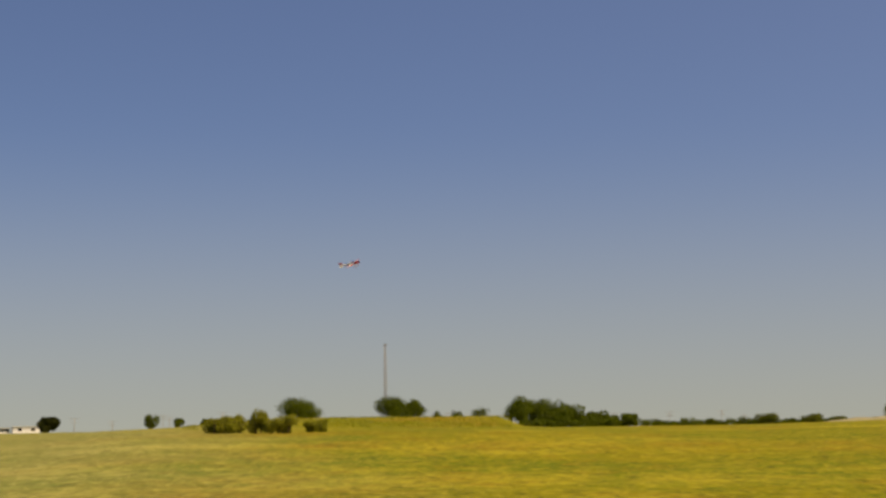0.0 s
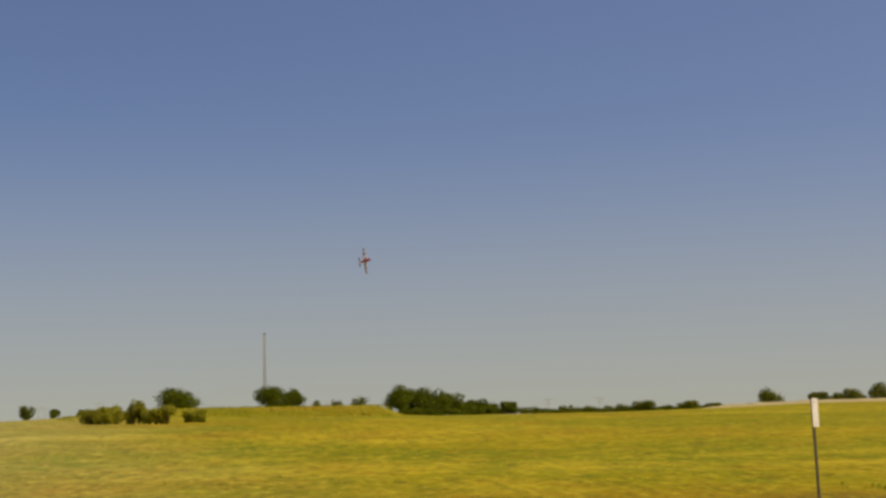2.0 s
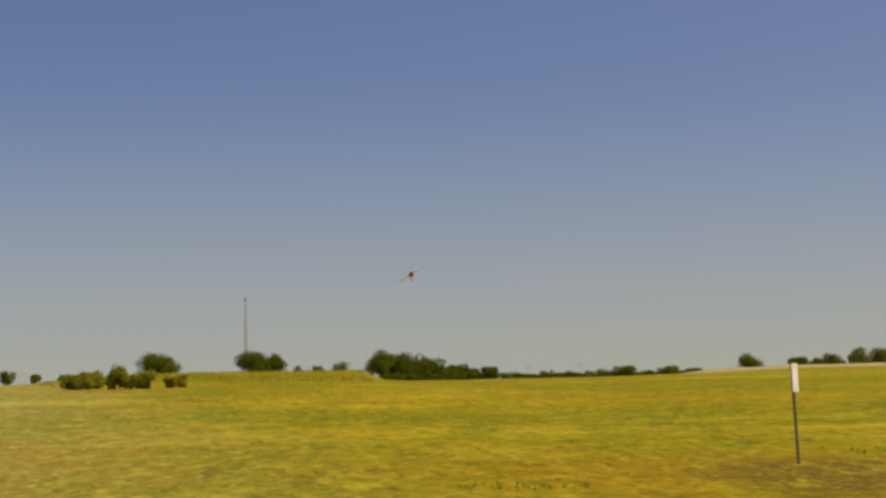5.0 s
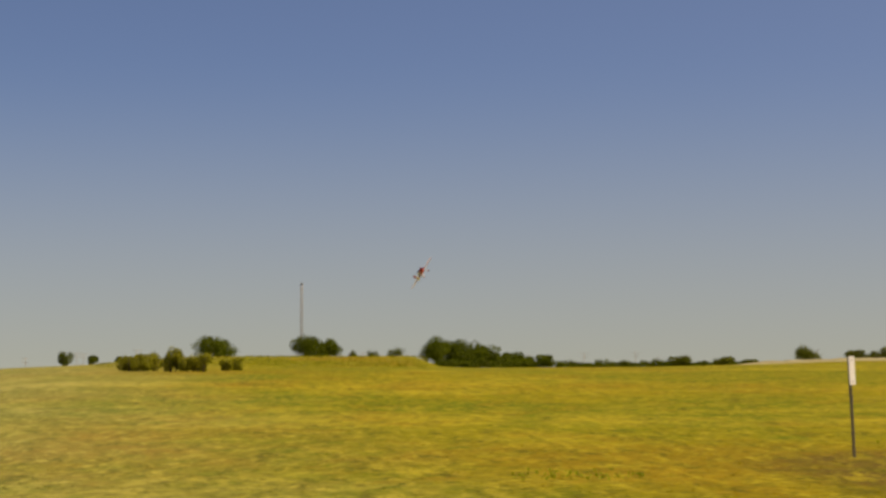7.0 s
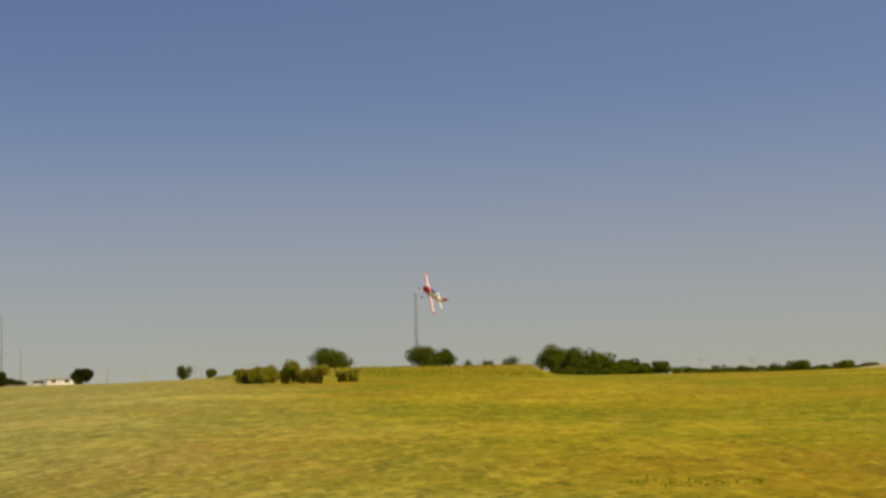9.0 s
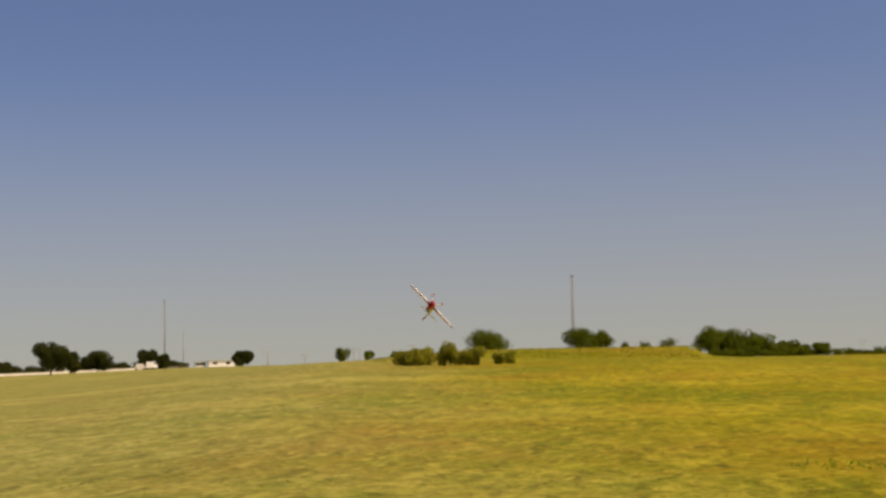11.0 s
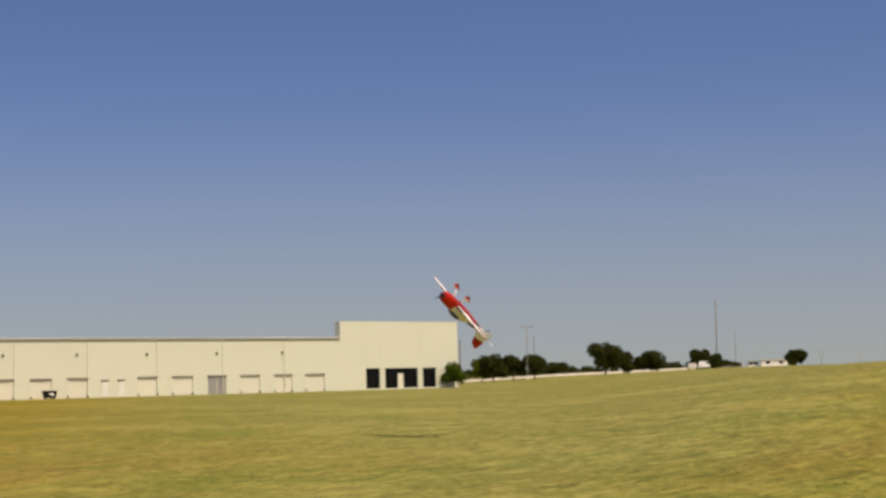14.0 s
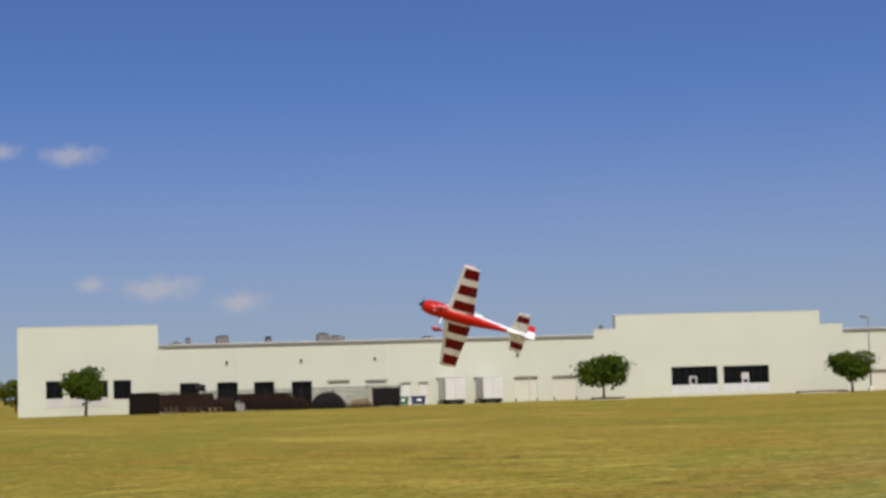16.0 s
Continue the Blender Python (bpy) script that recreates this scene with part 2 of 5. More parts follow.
ROOF_UNIT = material("weathered_unit_paint", (0.12, 0.115, 0.095), 0.7, (0.07, 0.065, 0.05), 0.8, 0.8)
TRAILER_WHITE = material("chalky_trailer_paint", (0.60, 0.61, 0.58), 0.6, (0.50, 0.51, 0.48), 0.8, 0.7)
WHITE_PANEL = material("white_glazed_panel", (0.60, 0.63, 0.64), 0.4, (0.46, 0.50, 0.52), 1.6, 0.8)
GREY_PANEL = material("pale_grey_panel", (0.52, 0.52, 0.52), 0.6, (0.40, 0.40, 0.40), 2.0, 0.6)
MAST = material("grey_mast_paint", (0.20, 0.20, 0.195), 0.7, (0.15, 0.15, 0.145), 0.5, 0.6)
LEAF_LOT = leaf_material("dark_dense_leaves", (0.040, 0.048, 0.006), (0.022, 0.028, 0.005))
WEED = leaf_material("green_weed_leaves", (0.22, 0.27, 0.02), (0.18, 0.21, 0.018))
LIME = leaf_material("fresh_mound_grass", (0.23, 0.23, 0.02), (0.18, 0.19, 0.018))
RED = material("gloss_red_film", (0.44, 0.009, 0.005), 0.3, (0.38, 0.008, 0.004), 2.0, 0.5, coat=0.12)
RED.node_tree.nodes["Principled BSDF"].inputs["Specular IOR Level"].default_value = 0.25
# red of the underside blocks, its colour darkened for the shade there
SHADED_RED = material("shaded_red_film", (0.15, 0.004, 0.005), 0.5, (0.13, 0.004, 0.004), 2.0, 0.5)
SHADED_RED.node_tree.nodes["Principled BSDF"].inputs["Specular IOR Level"].default_value = 0.15
FILM_WHITE = material("gloss_white_film", (0.80, 0.80, 0.80), 0.3, (0.75, 0.75, 0.75), 2.0, 0.5, coat=0.2)
FILM_BLUE = material("gloss_blue_film", (0.022, 0.035, 0.20), 0.25, (0.018, 0.028, 0.15), 2.0, 0.5, coat=0.5)


# ---- building blocks ----
def part(name, bm, mats, parent=None, label="", m=None):
    """Links a bmesh as one mesh object, under a parent where one is given."""
    me = bpy.data.meshes.new(name)
    bm.to_mesh(me)
    bm.free()
    for x in (mats if isinstance(mats, (list, tuple)) else [mats]):
        me.materials.append(x)
    ob = new(name, me)
    if parent:
        ob.parent = parent
    if m is not None:
        ob.matrix_basis = m
    return tagged(ob, label)


def empty(name, m, label, category, group="", kind=""):
    ob = new(name)
    ob.matrix_basis = m
    return tagged(ob, label, category, group, kind)


def add_box(bm, x0, x1, y0, y1, z0, z1, bevel=0.0, mat=0):
    r = bmesh.ops.create_cube(bm, size=1.0)
    vs = r["verts"]
    for v in vs:
        v.co = ((x0 + x1) / 2 + v.co.x * (x1 - x0), (y0 + y1) / 2 + v.co.y * (y1 - y0), (z0 + z1) / 2 + v.co.z * (z1 - z0))
    faces = {f for v in vs for f in v.link_faces}
    for f in faces:
        f.material_index = mat
    if bevel:
        bmesh.ops.bevel(bm, geom=list({e for v in vs for e in v.link_edges}), offset=bevel, segments=2, affect="EDGES", profile=0.6)
    return bm


def box(x0, x1, y0, y1, z0, z1, bevel=0.0):
    return add_box(bmesh.new(), x0, x1, y0, y1, z0, z1, bevel)


def add_tube(bm, pts, radii, sides=8, caps=True):
    """A tapered tube along points."""
    rings = []
    for i, p in enumerate(pts):
        a, b = Vector(pts[max(i - 1, 0)]), Vector(pts[min(i + 1, len(pts) - 1)])
        d = (b - a).normalized()
        u = d.orthogonal().normalized() if abs(d.z) < 0.98 else Vector((1, 0, 0))
        u = (u - d * u.dot(d)).normalized()
        w = d.cross(u)
        rings.append([bm.verts.new(Vector(p) + (u * math.cos(2 * math.pi * k / sides) + w * math.sin(2 * math.pi * k / sides)) * radii[i]) for k in range(sides)])
    for r0, r1 in zip(rings, rings[1:]):
        for k in range(sides):
            f = bm.faces.new((r0[k], r0[(k + 1) % sides], r1[(k + 1) % sides], r1[k]))
            f.smooth = True
    if caps:
        bm.faces.new(rings[0][::-1])
        bm.faces.new(rings[-1])
    return bm


def tube(pts, radii, sides=8):
    return add_tube(bmesh.new(), pts, radii, sides)


def smooth(a, b, x):
    t = np.clip((x - a) / (b - a), 0.0, 1.0)
    return t * t * (3 - 2 * t)


# ---- ground ----
def ground_z(x, y):
    """The lie of the land: level towards the warehouse, rising to a low swell ahead, with a mound and a bank on it."""
    x, y = np.asarray(x, float), np.asarray(y, float)
    r, az = np.hypot(x, y), np.degrees(np.arctan2(-x, y))
    rise = smooth(22.0, 9.0, az) * smooth(-120.0, -40.0, az)
    z = 1.95 * rise * smooth(5.0, 135.0, r)
    z += 0.85 * smooth(10.5, 4.5, az) * smooth(-2.75, -1.9, az) * smooth(112.0, 150.0, r) * smooth(330.0, 190.0, r)
    z += 0.75 * smooth(-10.0, -17.0, az) * smooth(-90.0, -50.0, az) * smooth(110.0, 250.0, r)
    z += 0.70 * smooth(24.2, 20.0, az) * smooth(200.0, 320.0, r) * smooth(9.0, 16.0, az)
    z -= 0.12 * smooth(-1.5, -3.0, az) * smooth(-13.0, -9.0, az) * smooth(50.0, 130.0, r)
    z += 0.06 * np.sin(x * 0.11 + 1.3) * np.sin(y * 0.083 + 0.4) * smooth(15.0, 60.0, r) * smooth(150, 120, r)
    return z


def make_ground():
    rings = np.concatenate([[0.0], np.geomspace(2.0, 400.0, 150), np.geomspace(430.0, 4600.0, 24)])
    steps = 420
    ang = np.linspace(-math.pi, math.pi, steps, endpoint=False)
    verts, faces = [(0.0, 0.0, float(ground_z(0, 1)))], []
    for r in rings[1:]:
        xs, ys = -np.sin(ang) * r, np.cos(ang) * r
        verts += list(zip(xs.tolist(), ys.tolist(), ground_z(xs, ys).tolist()))
    for k in range(steps):
        faces.append((0, 1 + (k + 1) % steps, 1 + k))
    for i in range(len(rings) - 2):
        a, b = 1 + i * steps, 1 + (i + 1) * steps
        for k in range(steps):
            k2 = (k + 1) % steps
            faces.append((a + k, a + k2, b + k2, b + k))
    me = bpy.data.meshes.new("ground")
    me.from_pydata(verts, [], faces)
    me.update()
    me.polygons.foreach_set("use_smooth", [True] * len(me.polygons))
    me.materials.append(GRASS)
    return tagged(new("ground", me), "mown straw-yellow and olive grass field with a low mound", "ground", kind="structure")


ground = make_ground()


def polar(az, r, dz=0.0):
    """A place on the ground, az degrees to the left of +y and r metres off."""
    x, y = -math.sin(radians(az)) * r, math.cos(radians(az)) * r
    return x, y, float(ground_z(x, y)) + dz


# ---- the warehouse ----
WALL_AZ, WALL_D = 65.05, 162.8
WH = pose(-math.sin(radians(WALL_AZ)) * WALL_D, math.cos(radians(WALL_AZ)) * WALL_D, 0, 0, 0, WALL_AZ)
TOP, STEP, EAVE, DEPTH = 8.05, 6.7, 6.2, 42.0
GROOVES = ((4.22, 4.29), (4.98, 5.05))


def wall_panel(parent, s0, s1, top, holes):
    """One tilt-up wall panel with openings cut through it and two shallow horizontal grooves."""
    xs = sorted({s0, s1, *[min(max(v, s0), s1) for h in holes for v in h[:2]]})
    zs = sorted({-0.6, top, *[v for h in holes for v in h[2:]], *[v for g in GROOVES for v in g]})
    bm = bmesh.new()
    for xa, xb in zip(xs, xs[1:]):
        for za, zb in zip(zs, zs[1:]):
            cx, cz = (xa + xb) / 2, (za + zb) / 2
            if any(h[0] < cx < h[1] and h[2] < cz < h[3] for h in holes):
                continue
            groove = any(g[0] < cz < g[1] for g in GROOVES)
            add_box(bm, xa, xb, 0.018 if groove else 0.0, 0.25, za, zb)
    bmesh.ops.remove_doubles(bm, verts=bm.verts, dist=0.0005)
    return part("wall_panel", bm, CREAM, parent)


def dock_door(parent, x0, x1, z1, header=True):
    door = part("dock_door", box(x0 - 0.02, x1 + 0.02, 0.14, 0.19, -0.4, z1 + 0.02), CREAM_LIGHT, parent)
    for k in range(4):
        z = 0.05 + (z1 - 0.1) * k / 4
        part("door_section", box(x0 + 0.03, x1 - 0.03, 0.115, 0.137, z + 0.02, z + (z1 - 0.1) / 4 - 0.02, 0.006), CREAM_LIGHT, door)
    # a dark strip over the door deepens the shadow under its lintel
    if header:
        part("header_pad", box(x0 - 0.05, x1 + 0.05, -0.10, 0.10, z1 - 0.02, z1 + 0.11, 0.02), TRIM, parent)
    for sx in (x0 - 0.02, x1 - 0.10):
        part("dock_bumper", box(sx, sx + 0.12, -0.12, -0.003, 0.02, 0.3, 0.02), BLACK, parent)
    return door


def window(parent, x0, x1, z0, z1, mullions=3, rail=True):
    win = part("window", box(x0, x1, 0.17, 0.18, z0, z1), GLASS_DARK, parent, "dark tinted glazing in a slim metal frame")
    n = max(1, mullions)
    for k in range(n + 1):
        x = x0 + (x1 - x0) * k / n
        part("mullion", box(x - 0.03, x + 0.03, 0.12, 0.167, z0, z1), DARK_STEEL, win)
    for z in ([z0 + 0.03, z1 - 0.03] + ([z0 + (z1 - z0) * 0.55] if rail else [])):
        part("transom", box(x0, x1, 0.13, 0.165, z - 0.025, z + 0.025), DARK_STEEL, win)
    return win


def make_warehouse():
    wh = empty("warehouse", WH, "long cream tilt-up concrete warehouse with stepped parapets and loading docks", "building")
    blocks = [(-5.08, 7.48, TOP), (49.07, 51.33, STEP), (51.33, 72.51, TOP), (72.51, 74.94, STEP), (125.45, 143.79, TOP)]
    far_win = [(-2.6, -1.1, 1.6, 3.2), (-0.5, 2.9, 1.6, 3.15), (3.4, 5.0, 1.4, 3.12)]
    mid_win = [(56.85, 61.6, 1.12, 2.88), (62.2, 66.95, 1.12, 2.84)]
    bay_win = [(129.3, 131.4, 0.15, 2.56), (132.2, 137.3, 0.15, 2.54), (138.1, 140.2, 0.15, 2.52)]
    yard_win = [(9.4, 11.2, -0.1, 2.68), (12.8, 14.7, -0.1, 2.65), (16.2, 18.1, -0.1, 2.6), (19.7, 21.6, -0.1, 2.55)]
    docks_l = [(23.1, 25.1, 2.45), (26.7, 28.7, 2.4), (33.5, 35.9, 2.4), (37.1, 39.5, 2.35), (41.1, 43.3, 2.3), (44.9, 47.2, 2.28)]
    docks_r = [(77.4, 79.6, 1.98), (81.3, 83.7, 2.0), (85.6, 88.0, 2.0), (89.8, 92.2, 2.0), (98.2, 100.7, 2.0), (102.5, 105.1, 2.0),
               (111.4, 114.0, 1.98), (116.0, 118.5, 1.98), (120.4, 123.1, 1.96)]
    holes = far_win + mid_win + bay_win + yard_win + [(a, b, -0.4, z) for a, b, z in docks_l + docks_r] + [(107.0, 109.5, -0.2, 2.0)]
    panels = [(a, b, t) for a, b, t in blocks if b - a < 5]
    for a, b, t in blocks:
        if b - a > 5:
            n = 2 if b - a < 14 else 3
            panels += [(a + (b - a) * k / n, a + (b - a) * (k + 1) / n, t) for k in range(n)]
    for a, b, n in ((7.48, 49.07, 6), (74.94, 125.45, 6)):
        panels += [(a + (b - a) * k / n, a + (b - a) * (k + 1) / n, EAVE) for k in range(n)]
    for a, b, t in panels:
        wall_panel(wh, a + 0.008, b - 0.008, t, [h for h in holes if h[1] > a and h[0] < b])
        spans = sorted((h[2], h[3]) for h in holes if h[0] < b < h[1])
        z = -0.6
        for lo, hi in spans + [(t - 0.03, t)]:
            if lo > z:
                part("panel_joint", box(b - 0.03, b + 0.03, 0.012, 0.2, z, lo - 0.003), SEALANT, wh)
            z = hi
    for w in far_win:
        window(wh, *w, 2)
    for w in yard_win:
        window(wh, *w, 2)
    for w in bay_win:
        window(wh, *w, 2 if w[1] - w[0] < 3 else 5)
    for i, w in enumerate(mid_win):
        window(wh, *w, 6)
        door_x = (58.7, 64.1)[i]
        door = part("entrance_door", box(door_x, door_x + 0.75, 0.06, 0.11, 1.13, 1.95 + 0.2 * i, 0.01), GREY_PANEL, wh, "pale framed entrance door between dark glazing")
        part("door_glass", box(door_x + 0.15, door_x + 0.60, 0.04, 0.057, 1.2, 1.8 if i == 0 else 1.5), GLASS_DARK, door)
        for k in range(8):
            x = w[0] + (w[1] - w[0]) * k / 8
            part("lower_panel", box(x + 0.03, x + (w[1] - w[0]) / 8 - 0.03, -0.03, -0.003, 0.30, 1.10, 0.01), WHITE_PANEL, wh)
    for x0, x1 in ((-2.6, -1.1), (-0.5, 2.9)):
        part("lower_panel", box(x0, x1, -0.03, -0.003, 0.80, 1.58, 0.01), GREY_PANEL, wh)
    part("entrance_door", box(134.2, 135.05, 0.06, 0.11, 0.1, 1.9, 0.01), CREAM_LIGHT, wh, "pale glazed entrance door")
    for d in docks_l + docks_r:
        dock_door(wh, *d)
    # the same dark strip as lintel shadow over the double door
    part("header_pad", box(106.95, 109.55, -0.1, 0.1, 2.0, 2.12, 0.02), TRIM, wh)
    part("glazed_double_door", box(107.0, 109.5, 0.12, 0.17, -0.2, 2.0), GREY_STEEL, wh, "grey glazed double door")
    for x in (107.05, 108.25, 109.4):
        part("door_frame", box(x, x + 0.06, 0.07, 0.117, -0.2, 2.0), CREAM_LIGHT, wh)
    for x in (93.8, 95.8, 30.1, 31.8):
        part("person_door", box(x, x + 0.75, -0.05, -0.003, 0.05, 1.75 if x > 60 else 2.05, 0.01), TRAILER_WHITE, wh, "pale steel personnel door")
        part("door_canopy", box(x - 0.1, x + 0.85, -0.2, -0.003, 1.8 if x > 60 else 2.1, 1.86 if x > 60 else 2.16), TRIM, wh)
    for x in (13.7, 20.6, 27.6, 34.5, 41.4, 82.5, 90.9, 99.3, 108.2, 117.1):
        lamp = part("wall_lamp", box(x - 0.09, x + 0.09, -0.2, -0.003, 4.34, 4.58, 0.03), DARK_STEEL, wh, "dark wall-mounted flood light")
        part("lamp_arm", box(x - 0.04, x + 0.04, -0.15, -0.01, 4.58, 4.66), TRIM, lamp)
    for a, b in ((7.5, 49.05), (74.96, 125.43)):
        part("gutter", box(a, b, -0.16, -0.003, 5.98, 6.07, 0.02), TRIM, wh, "brown metal gutter under the eave")
        part("coping", box(a, b, -0.10, 0.35, EAVE + 0.003, EAVE + 0.05, 0.01), WHITE, wh)
        n = 6
        for k in range(1, n):
            x = a + (b - a) * k / n + 0.35
            part("downpipe", box(x, x + 0.10, -0.10, -0.003, 0.2, 5.97, 0.02), CREAM_LIGHT, wh)
    for a, b, t in blocks:
        part("coping", box(a - 0.03, b + 0.03, -0.03, 0.32, t + 0.003, t + 0.07, 0.01), CREAM_LIGHT, wh)
    # returns of the raised blocks, end walls, back wall and roof
    for x, t in ((-5.08, TOP), (7.24, TOP), (51.34, TOP), (72.26, TOP), (125.46, TOP), (143.54, TOP)):
        part("parapet_return", box(x, x + 0.24, 0.26, 0.9, -0.6, t - 0.004), CREAM, wh)
    for x in (-5.08, 143.54):
        part("side_wall", box(x, x + 0.24, 0.91, DEPTH, -0.6, 6.3), CREAM, wh)
    part("back_wall", box(-4.8, 143.5, DEPTH, DEPTH + 0.25, -0.6, 5.9), CREAM, wh)
    part("roof", box(-4.8, 143.5, 0.27, DEPTH, 5.75, 5.95), ROOFING, wh)
    part("floor_slab", box(-4.8, 143.5, 0.27, DEPTH - 0.02, -0.6, -0.02), CONCRETE, wh)
    for i, (x, y, w, d, h) in enumerate([(13.9, 6.0, 1.2, 1.2, 0.95), (18.4, 7.0, 0.55, 0.6, 0.8), (23.5, 5.0, 1.1, 1.2, 0.95), (24.9, 6.0, 1.6, 1.2, 0.7),
                              (43.6, 6, 0.95, 0.9, 0.95), (34.2, 7, 1.1, 1.2, 0.45), (50.9, 3.2, 0.4, 0.35, 1.0), (9.5, 6, 1.1, 0.8, 0.45), (10.6, 6, 0.5, 0.5, 0.8)]):
        unit = part("rooftop_unit", box(x - w / 2, x + w / 2, y, y + d, 5.955, 6.15 + h, 0.04), ROOF_UNIT if i != 1 else DARK_STEEL, wh, "weathered rooftop air handler")
        part("fan_cowl", tube([(x, y + d / 2, 6.152 + h), (x, y + d / 2, 6.24 + h)], [min(w, d) * 0.36, min(w, d) * 0.32], 14), DARK_STEEL, unit)
        for k in range(5):
            part("louvre", box(x - w * 0.42, x + w * 0.42, y - 0.03, y - 0.003, 6.25 + h * 0.15 * k, 6.25 + h * 0.15 * k + 0.05), GREY_STEEL, unit)
    return wh


warehouse = make_warehouse()


def on_wall(s, out, z=0.0, turn=0.0):
    """A pose beside the warehouse: s metres along its front, out metres before it."""
    return WH @ pose(s, -out, z, 0, 0, turn)


# ---- trees and shrubs ----
def leaf_mesh(name, centres, radii, count, size, mat, rng, hollow=0.55, shoots=0.06, reach=1.22):
    """Leaf clumps as small folded cards, spread through ellipsoids, denser towards their outsides."""
    centres, radii = np.asarray(centres, float), np.asarray(radii, float)
    weight = radii.prod(1) ** (2 / 3)
    which = rng.choice(len(centres), count, p=weight / weight.sum())
    d = rng.normal(size=(count, 3))
    d /= np.linalg.norm(d, axis=1)[:, None]
    rad = rng.uniform(hollow, 1.08, count) ** 0.8
    # a few shoots stand out of the outline
    rad *= np.where(rng.random(count) < shoots, rng.uniform(1.0, reach, count), 1.0)
    c = centres[which] + d * radii[which] * rad[:, None]
    n = d + rng.normal(size=(count, 3)) * 0.55 + (0, 0, 0.35)
    n /= np.linalg.norm(n, axis=1)[:, None]
    u = np.cross(n, rng.normal(size=(count, 3)))
    u /= np.linalg.norm(u, axis=1)[:, None]
    w = np.cross(n, u)
    s = size * rng.uniform(0.6, 1.35, count)[:, None]
    fold = n * s * 0.28
    v = np.stack([c - u * s, c - w * s * 0.55 + fold, c + u * s, c + w * s * 0.55 + fold], 1).reshape(-1, 3)
    idx = np.arange(count) * 4
    faces = np.concatenate([np.stack([idx, idx + 1, idx + 2], 1), np.stack([idx, idx + 2, idx + 3], 1)])
    me = bpy.data.meshes.new(name)
    me.from_pydata(v.tolist(), [], faces.tolist())
    me.materials.append(mat)
    me.update()
    return me


def make_tree(name, label, place, height, width, seed, mat, trunk=0.3, clumps=9, count=1500, leaf=0.22, category="tree", depth=None, stems=1, squat=0.62, group="", shoots=0.06, reach=1.22):
    """A tapered trunk with limbs and a crown of leaf clumps; trunk: the share of the height that is bare."""
    rng = np.random.default_rng(seed)
    tree = empty(name, pose(place[0], place[1], place[2] - 0.05, 0, 0, rng.uniform(0, 360)), label, category, group)
    depth = depth or width
    base, crown_h = height * trunk, height * (1 - trunk)
    bm = bmesh.new()
    ends = []
    for sidx in range(stems):
        ox, oy = (rng.uniform(-0.25, 0.25) * width * (stems > 1) for _ in range(2))
        lean = rng.uniform(-0.08, 0.08, 2) * height
        r0 = max(0.03, height * 0.028) / math.sqrt(stems)
        mid = (ox + lean[0] * 0.5, oy + lean[1] * 0.5, base + crown_h * 0.15)
        top = (ox + lean[0], oy + lean[1], base + crown_h * 0.7)
        add_tube(bm, [(ox, oy, -0.2), (ox + lean[0] * 0.1, oy + lean[1] * 0.1, base * 0.5), mid, top], [r0 * 1.35, r0, r0 * 0.8, r0 * 0.25], 8)
        for k in range(4 if stems == 1 else 2):
            a = rng.uniform(0, 6.28)
            e = (mid[0] + math.cos(a) * width * 0.3, mid[1] + math.sin(a) * depth * 0.3, base + crown_h * rng.uniform(0.35, 0.7))
            add_tube(bm, [mid, ((mid[0] + e[0]) / 2, (mid[1] + e[1]) / 2, (mid[2] + e[2]) / 2 + 0.05 * height), e], [r0 * 0.6, r0 * 0.4, r0 * 0.15], 6)
    part("trunk", bm, BARK, tree)
    cs, rs = [], []
    for k in range(clumps):
        a, q = rng.uniform(0, 6.28), math.sqrt(rng.uniform(0.0, 1.0))
        zc = rng.uniform(0.22, 0.80)
        spread = math.sqrt(max(0.05, 1 - ((zc - 0.38) / squat) ** 2))
        cs.append((math.cos(a) * q * width * 0.34 * spread, math.sin(a) * q * depth * 0.34 * spread, base + crown_h * zc))
        rr = rng.uniform(0.17, 0.27)
        rs.append((width * rr, depth * rr, min(crown_h * rr * 1.05, crown_h * (1.0 - zc), 9)))
    crown = new("crown", leaf_mesh("crown", cs, rs, count, leaf, mat, rng, shoots=shoots, reach=reach))
    crown.parent = tree
    return tree


def make_shrub(name, label, place, height, width, seed, mat, count=700, leaf=0.10, group=""):
    """A shrub that is leafy to the ground, with several thin stems."""
    rng = np.random.default_rng(seed)
    sh = empty(name, pose(place[0], place[1], place[2] - 0.04, 0, 0, rng.uniform(0, 360)), label, "shrub", group)
    bm = bmesh.new()
    for k in range(5):
        a = rng.uniform(0, 6.28)
        add_tube(bm, [(math.cos(a) * width * 0.08, math.sin(a) * width * 0.08, -0.1), (math.cos(a) * width * 0.3, math.sin(a) * width * 0.3, height * 0.7)],
                 [0.025 * height, 0.008 * height], 5)
    part("stems", bm, BARK, sh)
    cs, rs = [], []
    for k in range(8):
        a, q = rng.uniform(0, 6.28), math.sqrt(rng.uniform(0, 1))
        zc = rng.uniform(0.2, 0.72)
        cs.append((math.cos(a) * q * width * 0.32, math.sin(a) * q * width * 0.32, height * zc))
        rs.append((width * 0.22, width * 0.22, height * 0.26))
    foliage = new("foliage", leaf_mesh("foliage", cs, rs, count, leaf, mat, rng, hollow=0.4))
    foliage.parent = sh
    return sh


OAK = "dark green spreading oak on the field's far edge"
